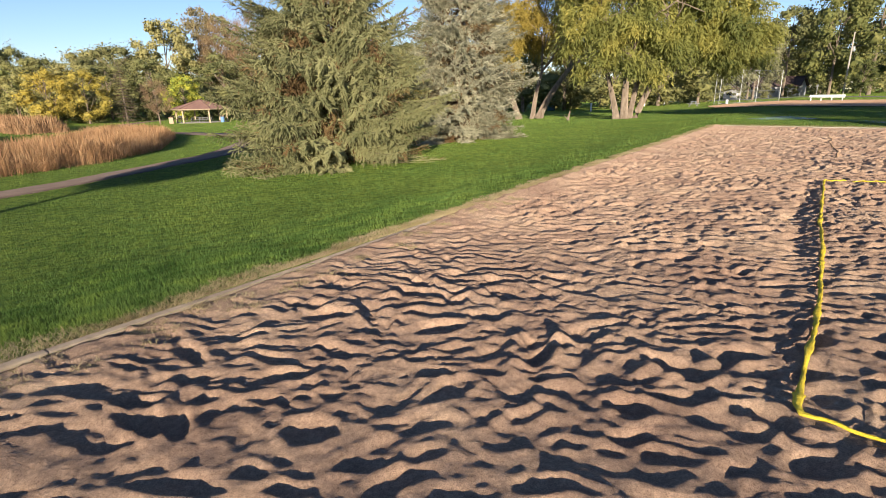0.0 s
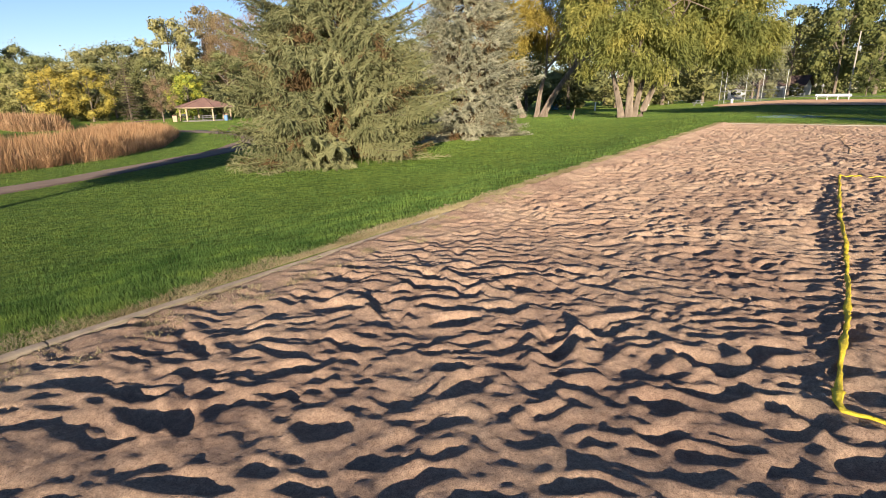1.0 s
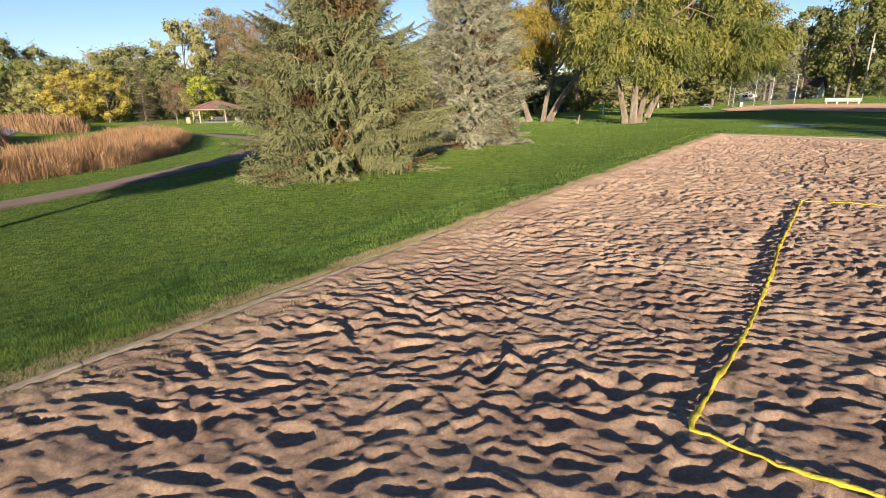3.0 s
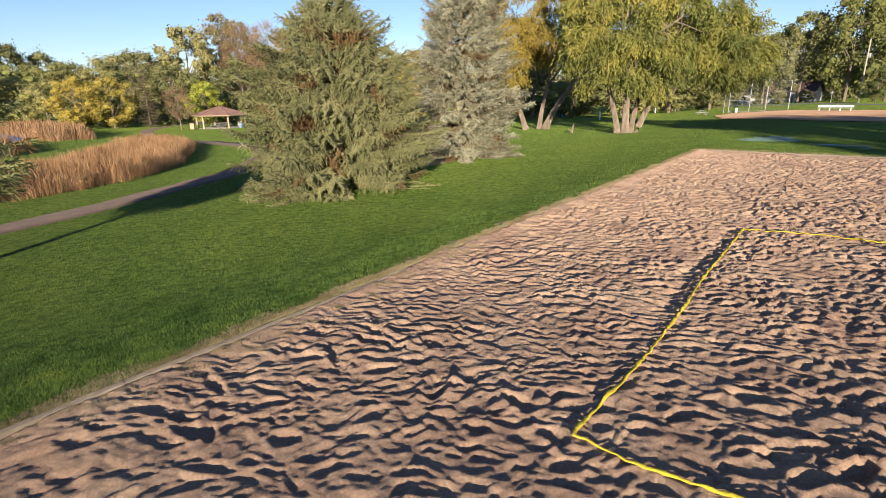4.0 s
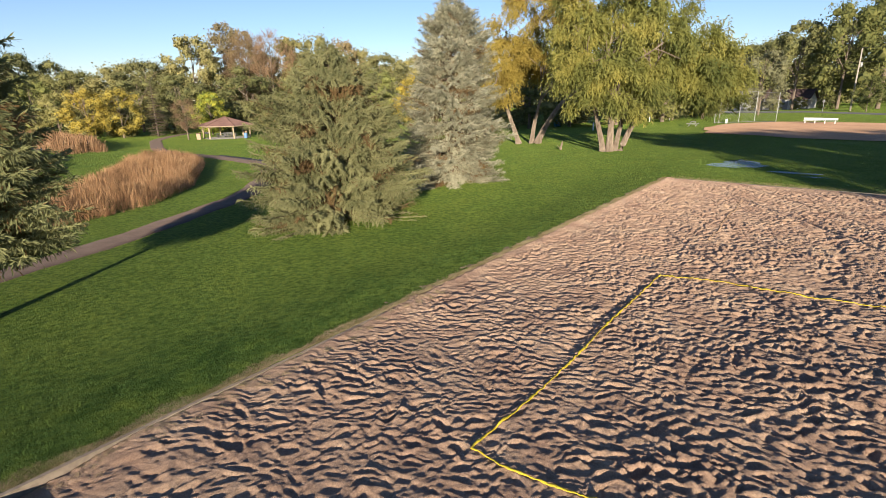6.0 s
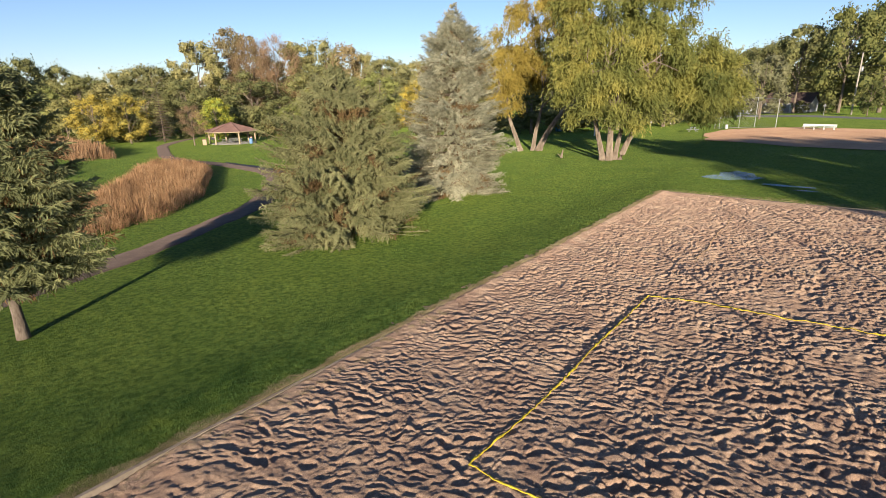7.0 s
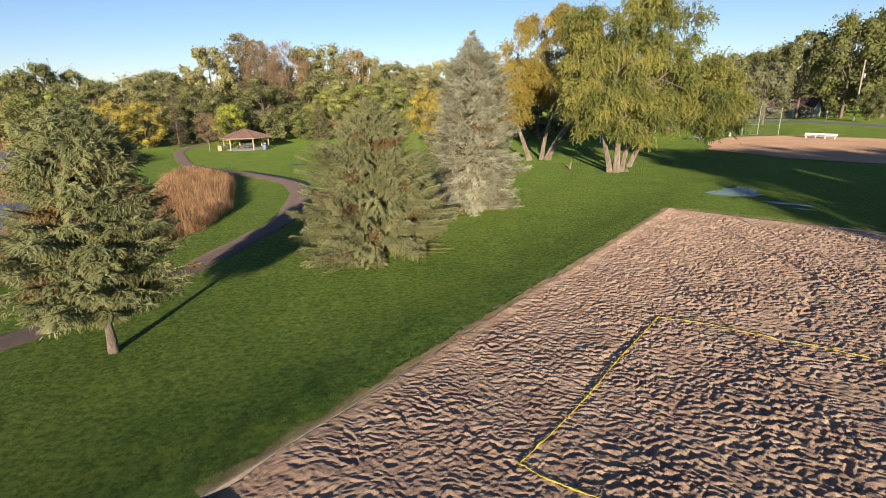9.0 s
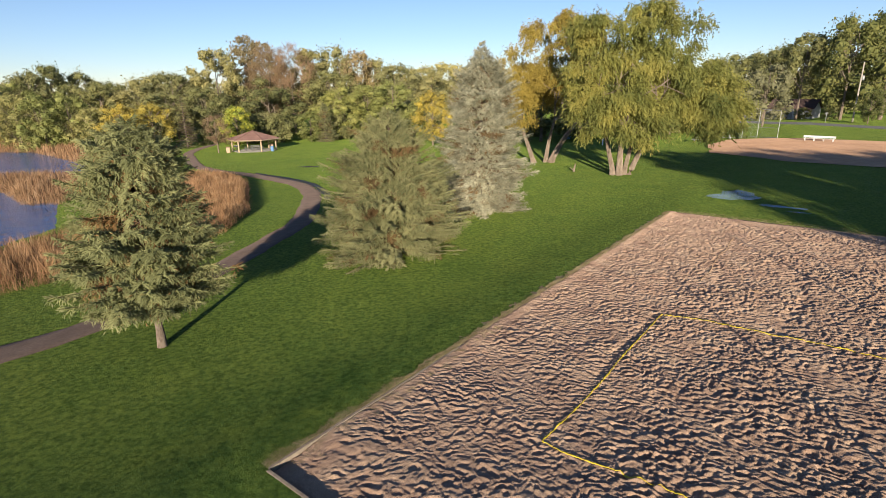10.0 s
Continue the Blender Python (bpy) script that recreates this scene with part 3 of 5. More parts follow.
M_WILLOW_GOLD = leaf_material("golden_willow_leaves", (0.26, 0.18, 0.04), (0.52, 0.38, 0.08), (0.7, 0.52, 0.13), 0.6, 0.3, 0.3)
willow(14.8, 46.2,
       [(-0.75, 0.1, -0.9, 0.4, 4.6, 0.3), (-0.2, -0.15, 0.1, -0.5, 5.2, 0.36), (0.35, 0.1, 1.3, 0.3, 5.0, 0.27), (0.85, -0.05, 2.6, 0.0, 5.2, 0.3)],
       [(-2.3, 1, 13.4, 3.04, 3.07, 1.8), (0.9, 0.5, 14.0, 3.23, 3.07, 1.7), (3.7, 0.8, 13.3, 2.66, 2.88, 1.7), (6.2, 0.6, 14.6, 1.04, 0.86, 1.4),
        (-3.8, 0, 9.5, 2.38, 3.46, 2), (-0.9, -0.8, 9.5, 3.04, 3.26, 2), (1.9, -0.6, 9.1, 2.85, 3.26, 2), (4.2, 0, 9.3, 2.47, 2.88, 1.9),
        (-3.2, -1, 5.8, 1.8, 3.07, 2), (-1, -2, 6, 1.8, 2.69, 2), (1.1, -2.2, 5.6, 1.8, 2.59, 2), (2.8, -1.2, 6.6, 1.52, 2.11, 1.8),
        (6.4, 0, 9.1, 2.56, 2.5, 1.8), (8.5, 0.2, 8.7, 2.47, 2.69, 1.8), (9.9, 0.2, 8.1, 2.09, 2.59, 1.8), (5.4, 0.3, 7.6, 1.9, 2.11, 1.7),
        (7.1, -0.3, 6.6, 2.09, 2.11, 1.7), (8.5, -0.2, 6.2, 1.99, 2.4, 1.7), (9.9, 0.1, 5.9, 1.52, 2.2, 1.6), (7.5, 0.3, 5.3, 1.52, 1.6, 1.6)],
       "large yellow-green willow with four leaning trunks", 150000, 21, M_WILLOW, 0.3)
willow(8.6, 60.4,
       [(-1.4, 0, -1.8, 0, 5.0, 0.33), (0.2, 0.3, 1.0, 0.4, 5.4, 0.3), (0.8, -0.2, 3.4, 0.0, 5.6, 0.42)],
       [(-3.0, 0, 12.0, 3.0, 5.0, 1.8), (-3.9, -1, 6.8, 2.0, 2.6, 1.8), (0.4, 1, 16.0, 3.0, 3.2, 1.7), (2.8, 1, 10.0, 3.2, 4.0, 1.8), (3.4, 1.2, 15.0, 2.8, 3.0, 1.7), (0.2, 1.4, 11.0, 3.0, 3.6, 1.8), (-3.6, 0.2, 9.6, 2.2, 3.0, 1.8), (5.4, 1.0, 12.0, 2.8, 4.5, 1.8)],
       "willow turning orange-yellow with leaning trunks", 70000, 22, M_WILLOW_GOLD)


BALL = bmesh.new()
bmesh.ops.create_icosphere(BALL, subdivisions=1, radius=1.0)
BALL_V = np.array([v.co[:] for v in BALL.verts])
BALL_F = np.array([[v.index for v in f.verts] for f in BALL.faces])


def crown_mesh(height, radius, material, r, count, leaf, low, airy, lobes=38, upright=False):
    """A crown of uneven leafy clumps, ragged at their rims, with dark gaps between them."""
    og, dr, sd, ln, cores = [], [], [], [], []
    m = count // lobes
    for k in range(lobes):
        h = (k + r.random()) / lobes
        ang = k * 2.39996 + r.normal() * 0.5
        env = (1 - abs(2 * h ** 0.85 - 1) ** 2.3) ** 0.55
        f = (0.3 + 0.7 * r.random() ** 0.5) * (0.8 + 0.3 * r.random())
        c = np.array([math.cos(ang) * radius * env * f, math.sin(ang) * radius * env * f, height * (low + (1 - low) * (0.05 + 0.88 * h + 0.025 * r.normal()))])
        out = np.array([math.cos(ang) * 0.6, math.sin(ang) * 0.6, 0.65])
        size = radius * (0.15 + 0.17 * r.random()) * (0.75 + 0.25 * env)
        w = r.normal(size=(m, 3))
        w /= np.linalg.norm(w, axis=1, keepdims=True)
        lump = 1 + 0.13 * np.sin(w @ r.normal(size=(3, 4)) * 3.2 + r.random(4) * 6).sum(1, keepdims=True)
        p = w * size * lump * (0.72 + 0.25 * r.random((m, 1))) * np.array([1, 1, 0.8])
        # a share of the leaves stands out in sprays
        spray = np.where(r.random((m, 1)) < 0.22 + 0.3 * airy, r.random((m, 1)) ** 1.5 * (0.3 + 0.5 * airy) * size, 0.0)
        og.append(c + p + spray * (w + out * 0.7 + 0.4 * r.normal(size=(m, 3))))
        nrm = w + 0.3 * out + 0.22 * r.normal(size=(m, 3))
        way = 0.7 * r.normal(size=(m, 3)) + np.array([0, 0, -0.35])
        if upright:
            way = 0.55 * r.normal(size=(m, 3)) + np.array([math.cos(ang) * 0.5, math.sin(ang) * 0.5, 0.9])
        dr.append(way)
        sd.append(np.cross(nrm, way))
        ln.append(leaf * (0.55 + 0.9 * r.random(m)))
        if not upright and airy < 0.4:
            core = c + BALL_V * size * (0.5 + 0.16 * r.random((len(BALL_V), 1))) * np.array([1, 1, 0.8])
            core[:, 2] = np.maximum(core[:, 2], 0.1)
            cores.append(core)
    ln, og = np.concatenate(ln), np.concatenate(og)
    og[:, 2] = np.maximum(og[:, 2], 0.1)
    return leaves("crown", og, np.concatenate(dr), np.concatenate(sd), ln, ln * (0.022 if upright else 0.42), material, cores)


def broadleaf(name, height, radius, material, seed, count=3000, leaf=0.6, low=0.3, airy=0.0):
    """A leafy tree: trunk, forking limbs, a crown of uneven clumps with gaps. Built at the origin."""
    r = np.random.default_rng(seed)
    base = new(name)
    bm = bmesh.new()
    tube(bm, [(0, 0, -0.3), (0.05, 0, height * 0.15), (0.1, 0.06, height * 0.32), (0.0, 0.1, height * 0.6), (0.1, 0.0, height * 0.9)], [height * 0.018, height * 0.014, height * 0.011, height * 0.006, height * 0.002], 8)
    part("trunk", bm, M_BARK, base, smooth=True)
    for k in range(6):
        a = k * 1.05 + r.random()
        bm = bmesh.new()
        limb(bm, Vector((0.05, 0.05, height * (0.2 + 0.08 * k))), Vector((math.cos(a) * 0.6, math.sin(a) * 0.6, 0.85)).normalized(), radius * 0.5, height * 0.006, r, 1, [], 3, 0.5)
        part("limb", bm, M_BARK, base)
    part_mesh("crown", crown_mesh(height, radius, material, r, count, leaf, low, airy, 38, material == TONES["bare"]), base)
    return base


def tree_material(name, dark, mid, light):
    dark, mid, light = ((t[0] * 1.64, t[1] * 1.54, t[2] * 1.45) for t in (dark, mid, light))
    return leaf_material(name, dark, mid, light, 0.75, 0.45, 0.25)


TONES = {
    "green": tree_material("green_leaves", (0.08, 0.1, 0.032), (0.155, 0.175, 0.055), (0.26, 0.27, 0.095)),
    "olive": tree_material("olive_leaves", (0.098, 0.106, 0.047), (0.175, 0.176, 0.079), (0.27, 0.264, 0.127)),
    "dark": tree_material("dark_leaves", (0.066, 0.076, 0.033), (0.13, 0.14, 0.056), (0.215, 0.215, 0.09)),
    "brown": tree_material("brown_green_leaves", (0.1, 0.085, 0.05), (0.18, 0.15, 0.082), (0.26, 0.22, 0.12)),
    "bare": tree_material("russet_twigs", (0.13, 0.088, 0.055), (0.2, 0.138, 0.085), (0.28, 0.2, 0.13)),
    "pale": tree_material("pale_yellow_green_leaves", (0.14, 0.138, 0.055), (0.26, 0.248, 0.095), (0.39, 0.365, 0.15)),
    "yellow": tree_material("golden_leaves", (0.09, 0.085, 0.03), (0.23, 0.2, 0.045), (0.38, 0.32, 0.06)),
    "lime": tree_material("lime_yellow_leaves", (0.06, 0.1, 0.028), (0.18, 0.22, 0.04), (0.38, 0.37, 0.055)),
    "grey": tree_material("grey_green_leaves", (0.075, 0.082, 0.045), (0.135, 0.142, 0.08), (0.205, 0.212, 0.125)),
    "maple": tree_material("maple_leaves", (0.047, 0.062, 0.022), (0.09, 0.105, 0.034), (0.15, 0.155, 0.056)),
}
LABELS = {
    "green": "leafy green tree at the wood's edge", "olive": "tall olive-green tree of the wood", "dark": "dark green tree of the wood",
    "brown": "tall tree with thin brownish-green leaves", "bare": "nearly bare russet tree with fine twigs", "pale": "pale yellow-green bushy tree",
    "yellow": "tree in golden-yellow autumn leaf", "lime": "green tree with a lime-yellow crown", "grey": "grey-green leafy tree by the houses",
    "maple": "large green maple by the street",
}
SEEDS = {k: 11 + 7 * i for i, k in enumerate(TONES)}
TEMPLATES = {}


def plant(tone, spots, wide=1.3, tall=0.95, low=None):
    """Copies of a few crowns of one tone, each turned and sized on its spot."""
    for i, (x, y, h, rad) in enumerate(spots):
        h, rad = h * tall, rad * wide
        slim = h / rad > 3.0
        key = (tone, slim, i % 2, low)
        ratio = 3.4 if slim else 2.3
        size = (rad * ratio / 20, rad * ratio / 20, h / 20)
        if key not in TEMPLATES:
            airy = {"bare": 0.6, "brown": 0.5, "pale": 0.3}.get(tone, 0.2)
            leaf = {"bare": 1.2, "brown": 0.42}.get(tone, 0.45)
            ob = broadleaf("tree", 20.0, 20.0 / ratio, TONES[tone], SEEDS[tone] + 3 * slim + i % 2, 5800, leaf, low if low is not None else 0.2 if slim else 0.08, airy)
            tagged(ob, LABELS[tone], "tree", "trees round the park")
            ob.matrix_basis = pose(x, y, gz(x, y) - 0.1, 0, 0, i * 40)
            TEMPLATES[key] = ob
        else:
            ob = copy_thing(TEMPLATES[key], pose(x, y, gz(x, y) - 0.1, 0, 0, (i * 77) % 360))
        ob.scale = size


def bushes(tone, line, every, height, seed, label):
    """A row of shrubs along a line, copies of two crowns."""
    r = np.random.default_rng(seed)
    made = []
    pts = [Vector(p) for p in line]
    for a, b in zip(pts, pts[1:]):
        for k in range(max(1, int((b - a).length / every))):
            p = a.lerp(b, (k + r.random()) / max(1, int((b - a).length / every)))
            x, y = p.x + r.normal() * 1.2, p.y + r.normal() * 1.5
            if len(made) < 2:
                base = tagged(new("shrub"), label, "shrub", "shrubs along the wood")
                part("stem", tube(bmesh.new(), [(0, 0, -0.2), (0.1, 0, 0.8), (0.15, 0.1, 2.0)], [0.08, 0.06, 0.03], 5), M_BARK_DARK, base)
                part_mesh("crown", crown_mesh(5.0, 2.6, TONES[tone], np.random.default_rng(seed + len(made)), 2400, 0.3, 0.0, 0.2, 24), base)
                base.location = (x, y, gz(x, y) - 0.1)
            else:
                base = copy_thing(made[len(made) % 2], pose(x, y, gz(x, y) - 0.1, 0, 0, r.random() * 360))
            f = height / 5.0 * (0.7 + 0.6 * r.random())
            base.scale = (f * 1.15, f * 1.15, f)
            made.append(base)


plant("green", [(-112.9, 110.9, 15.0, 5.5), (-84.4, 86.9, 12.8, 4.0), (-81.0, 89.8, 11.8, 3.8), (-37.6, 105.0, 7.3, 3.5), (-32.9, 112.7, 12.3, 4.8), (-27.5, 118.2, 13.3, 5.3), (-21.8, 121.3, 13.8, 5.7)])
plant("olive", [(-113.1, 117.5, 17.6, 5.5), (-101.4, 139.5, 15.2, 6.1), (-87.3, 130.8, 17.7, 5.7), (-67.7, 124.7, 23.2, 4.8), (-50.2, 145.0, 24.9, 5.5), (-44.3, 151.0, 25.3, 6.4), (-33.9, 159.7, 22.4, 5.6), (-1.0, 196.2, 23.2, 9.8), (-47.7, 106.5, 7.0, 3.6)])
plant("dark", [(-111.0, 122.1, 19.4, 5.7), (-109.2, 128.7, 18.6, 5.7), (-101.0, 127.4, 15.2, 5.3), (-91.7, 151.5, 17.0, 6.5), (-63.6, 109.9, 12.8, 4.8), (-59.4, 128.7, 15.9, 6.8), (11.8, 95.6, 13.9, 6.7), (19.6, 97.6, 14.7, 6.8), (28.8, 99.7, 14.5, 6.9), (39.2, 104.9, 14.5, 7.2), (49.8, 111.6, 15.0, 6.3)])
plant("brown", [(-65.4, 136.9, 27.6, 4.9), (-37.5, 151.8, 24.2, 5.7), (-60.5, 138, 26.0, 4.4)])
plant("bare", [(-56.1, 130.1, 23.6, 4.3), (-50.9, 132.1, 24.2, 5.0), (-47.4, 82.3, 7.2, 1.7)])
plant("pale", [(-29.0, 173.8, 18.4, 7.2), (-21.8, 179.9, 20.0, 7.4), (-12.5, 190.8, 22.4, 8.7), (-89.9, 87.3, 12.4, 4.4), (-74.5, 87.3, 9.1, 3.5), (-114.7, 102.1, 16.4, 7.4), (-104, 104, 12.0, 5.0)])
plant("yellow", [(-66.7, 84.4, 9.7, 3.2), (-63.0, 88.2, 9.8, 3.5), (-9.1, 90.8, 11.0, 3.0)])
plant("grey", [(64.5, 118.3, 14.0, 5.2)], 1.2, 1.0, 0.12)
plant("maple", [(90.8, 133.5, 24.0, 7.4), (100.0, 133.0, 27.0, 7.5), (86.3, 116.8, 7.2, 2.6), (118, 140, 26, 8)], 1.2, 1.06, 0.1)
plant("lime", [(-49.4, 94.7, 8.8, 2.8)])
# tall trees beyond the pit, whose long shadows lie over the ball field
plant("green", [(26.4, -18, 15.5, 5.0), (33, -20, 16.5, 5.5), (41.5, -16, 15.3, 5.5), (50, -14, 14.8, 5.5), (61, -10, 12.8, 6), (37, -28, 17.6, 6), (46, -26, 16.2, 6), (29, -26, 17, 5), (56, -18, 14.5, 6), (70, -12, 12.6, 6), (29.5, -14, 14.8, 4.5), (37, -19, 16.0, 5), (46, -17, 14.6, 5), (55, -12, 13.4, 5)], 1.22, 1.0)
conifer(-58.8, 92.0, 10.5, 2.8, 0.6, M_SPRUCE, M_SPRUCE_OLD, "small dark green spruce at the wood's edge", 2600, 31, 0.0, 0.2, 0.5)
bushes("dark", [(-78, 90), (-66, 92), (-56, 98), (-46, 103), (-36, 108), (-26, 116), (-14, 122), (0, 120)], 5.5, 5.0, 41, "dark green shrub under the wood's edge")
bushes("pale", [(-118, 98), (-104, 96), (-92, 93), (-82, 90)], 4.5, 6.5, 42, "pale olive-green shrub by the pond")
bushes("dark", [(0, 112), (14, 108), (30, 110), (46, 118), (62, 132)], 6.0, 5.0, 43, "dark shrub behind the willows")
plant("olive", [(-76, 118, 17, 6), (-84, 120, 16, 6), (-26, 150, 20, 7), (-16, 160, 19, 7), (-60, 150, 21, 6), (-120, 125, 17, 7)])
plant("dark", [(84.5, 141.5, 21.0, 5.0), (78.5, 147.0, 17.0, 4.0)], 1.2, 1.06, 0.36)
plant("dark", [(-95, 118, 14, 6), (-72, 108, 12, 5), (-40, 130, 17, 7), (-52, 118, 13, 6), (4, 130, 16, 7), (20, 128, 17, 7), (36, 135, 18, 7), (112, 198, 26, 10), (126, 190, 28, 10), (101, 205, 24, 9), (90, 214, 22, 9), (78, 220, 22, 9), (138, 175, 28, 10), (104, 191, 24, 9), (97, 197, 22, 9), (111, 184, 23, 9), (88, 201, 21, 9), (120, 178, 27, 9)])
conifer(-34, 104, 8.0, 2.6, 0.3, M_SPRUCE, M_SPRUCE_OLD, "olive spruce beyond the picnic shelter", 2600, 33, 0.0, 0.2, 0.5, 0.7, 2.6)


bushes("dark", [(77, 150.5), (84, 143.5), (93, 135.5)], 4.2, 3.0, 45, "dark shrub in front of the houses")


def far_woods():
    """The woods beyond, too far off to tell trees apart."""
    r = np.random.default_rng(77)
    rows = []
    for k in range(150):
        b = radians(-70 + 140 * (k + r.random()) / 150)
        d = 230 + 120 * r.random()
        cx, cy = d * math.sin(b), d * math.cos(b)
        h, w = 10 + 6 * r.random(), 8 + 4 * r.random()
        m = 220
        v = r.normal(size=(m, 3))
        v /= np.linalg.norm(v, axis=1, keepdims=True)
        p = v * (0.6 + 0.4 * r.random((m, 1))) * np.array([w, w, h * 0.55]) + np.array([cx, cy, h * 0.5])
        rows.append(np.concatenate([p, v + 0.5 * r.normal(size=(m, 3)), 1.2 + 1.0 * r.random((m, 1))], 1))
    a = np.concatenate(rows)
    a[:, 2] = np.maximum(a[:, 2], 0) - 1.5
    me = leaves("far_woods", a[:, :3], a[:, 3:6], r.normal(size=(len(a), 3)), a[:, 6], a[:, 6] * 0.5, TONES["olive"])
    tagged(new("far_woods", me), "distant mixed woods in early autumn colour", "woods", kind="stuff")


far_woods()

# ---- water ----


def water_material(name, tint, bump, scale, ior=1.45):
    n = Nodes(name, 0.04, 0.9)
    n.b.inputs["IOR"].default_value = ior
    n.color(n.ramp(n.noise(0.6, 3.0), [(0.3, tint), (0.7, tuple(c * 1.6 for c in tint))]))
    n.bump(n.noise(scale, 4.0, (1.0, 2.2, 1.0)), bump, 0.45)
    return n.mat


# the reflected sky's blue is put into the pond's base colour
M_WATER = water_material("pond_water_sky_tint", (0.03, 0.105, 0.26), 0.7, 3.0)
# pale blue base colour and high IOR imitate bright sky mirrored in the puddles
M_PUDDLE = water_material("puddle_water_sky_tint", (0.26, 0.35, 0.5), 0.4, 9.0, 1.9)


def build_pond():
    bm = bmesh.new()
    pts = [(-36, -60), (-33, 5), (-29.5, 21), (-30, 28), (-40, 40), (-50, 52), (-58, 63), (-70, 80), (-86, 97), (-112, 113), (-200, 128), (-320, 128), (-320, -60)]
    bm.faces.new([bm.verts.new((x, y, WATER)) for x, y in pts])
    bmesh.ops.triangulate(bm, faces=bm.faces[:])
    tagged(part("water", bm, M_WATER), "rippled water of a reedy pond, tinted sky-blue", "pond", kind="structure")


build_pond()


def puddle(outline, label):
    ob = part("puddle", patch_mesh("puddle", outline, M_PUDDLE, 0.012, 0.5), M_PUDDLE)
    zs = max(v.co.z for v in ob.data.vertices)
    for v in ob.data.vertices:
        v.co.z = zs
    tagged(ob, label, "puddle", "puddles")


puddle([(17.6, 31.7), (18.1, 30.7), (18.9, 30.2), (19.6, 30.5), (20.3, 30.2), (21.5, 30.9), (21.3, 31.8), (21.8, 32.9), (21.3, 34.6), (20.6, 33.6), (19.9, 33.9), (19.3, 32.6), (18.4, 32.6)], "shallow rain puddle on the lawn, coloured like reflected sky")
puddle([(20.0, 28.4), (20.6, 27.7), (21.5, 27.3), (22.4, 26.7), (22.6, 27.1), (21.7, 27.7), (21.2, 28.3), (20.4, 28.8)], "narrow rain puddle on the lawn, coloured like reflected sky")
puddle([(20.6, 26.4), (21.4, 25.8), (22.0, 25.7), (21.5, 26.2)], "small rain puddle on the lawn, coloured like reflected sky")

# ---- sand pit: border timbers, court lines, net posts ----


def pit_border():
    base = tagged(new("pit_border"), "low weathered timber border round the sand pit", "border", kind="structure")
    r = np.random.default_rng(5)
    rows = [("u", k) for k in range(13)] + [("v", k) for k in range(11)]
    for way, k in rows:
        bm = box(bmesh.new(), 0.002, -0.042, -0.34, 2.398, 0.042, 0.0, 0.01)
        for v in bm.verts:
            v.co.z += 0.006 * math.sin(v.co.x * 2.2 + k)
            v.co.y += 0.004 * math.sin(v.co.x * 3.1 + k * 2)
        ob = part("timber", bm, M_TIMBER, base)
        if way == "u":
            x, y = xy(2.4 * k, -0.045)
            turn = math.degrees(math.atan2(UY, UX))
            z = 0.016 - 0.007 * k if k < 4 else -0.02 - 0.012 * min(k - 3, 4)
        else:
            x, y = xy(-0.045, 2.4 * k + 0.0)
            turn = math.degrees(math.atan2(VY, VX))
            z = 0.03
        ob.matrix_basis = pose(x, y, z + 0.006 * r.normal(), 0, 0.25 * r.normal(), turn + 0.3 * r.normal())


pit_border()


def strap(pts, width, parent, material, seed, sag=0.4, step=0.05, lift=0.02):
    """Flat webbing lying loosely on the sand along a line."""
    r = np.random.default_rng(seed)
    line = []
    for a, b in zip(pts, pts[1:]):
        a, b = Vector(a), Vector(b)
        n = max(1, int((b - a).length / step))
        line += [a.lerp(b, k / n) for k in range(n)]
    line.append(Vector(pts[-1]))
    X, Y, Z = [], [], []
    for i, p in enumerate(line):
        d = (line[min(i + 1, len(line) - 1)] - line[max(i - 1, 0)]).normalized()
        s = i * step
        off = sag * (0.12 * math.sin(s * 1.3 + seed) + 0.07 * math.sin(s * 3.1 + 2 * seed) + 0.04 * math.sin(s * 7.7))
        cx, cy = p.x - d.y * off, p.y + d.x * off
        tw = 0.5 * math.sin(s * 2.3 + seed) + 0.5 * math.sin(s * 6.1)
        w = width * (0.5 + 0.12 * math.sin(s * 9.0) + 0.11 * r.normal())
        ring = []
        for k in range(8):
            t = k * math.tau / 8
            a, h = math.cos(t) * w, math.sin(t) * width * (0.24 + 0.05 * r.normal())
            a, h = a * math.cos(tw) - h * math.sin(tw), a * math.sin(tw) * 0.7 + h * math.cos(tw)
            ring.append((cx - d.y * a, cy + d.x * a, h))
        X.append([q[0] for q in ring]), Y.append([q[1] for q in ring]), Z.append([q[2] for q in ring])
    X, Y, Z = np.array(X), np.array(Y), np.array(Z)
    zs = np.maximum.reduce([sand_z(X.mean(1) + ox, Y.mean(1) + oy) for ox, oy in ((0, 0), (0.05, 0), (-0.05, 0), (0, 0.05), (0, -0.06))])
    smooth = np.convolve(np.pad(zs, 4, mode="edge"), np.ones(9) / 9, mode="valid")
    own = sand_z(X.mean(1), Y.mean(1))
    Z = Z + (0.5 * (np.maximum(zs, smooth) + own) + lift)[:, None]
    n, m = X.shape
    idx = np.arange(n * m).reshape(n, m)
    nxt = np.roll(idx, -1, axis=1)
    f = np.stack([idx[:-1], nxt[:-1], nxt[1:], idx[1:]], -1).reshape(-1, 4)
    me = mesh_from("strap", np.stack([X, Y, Z], -1).reshape(-1, 3), f, material, True)
    return part_mesh("strap", me, parent)


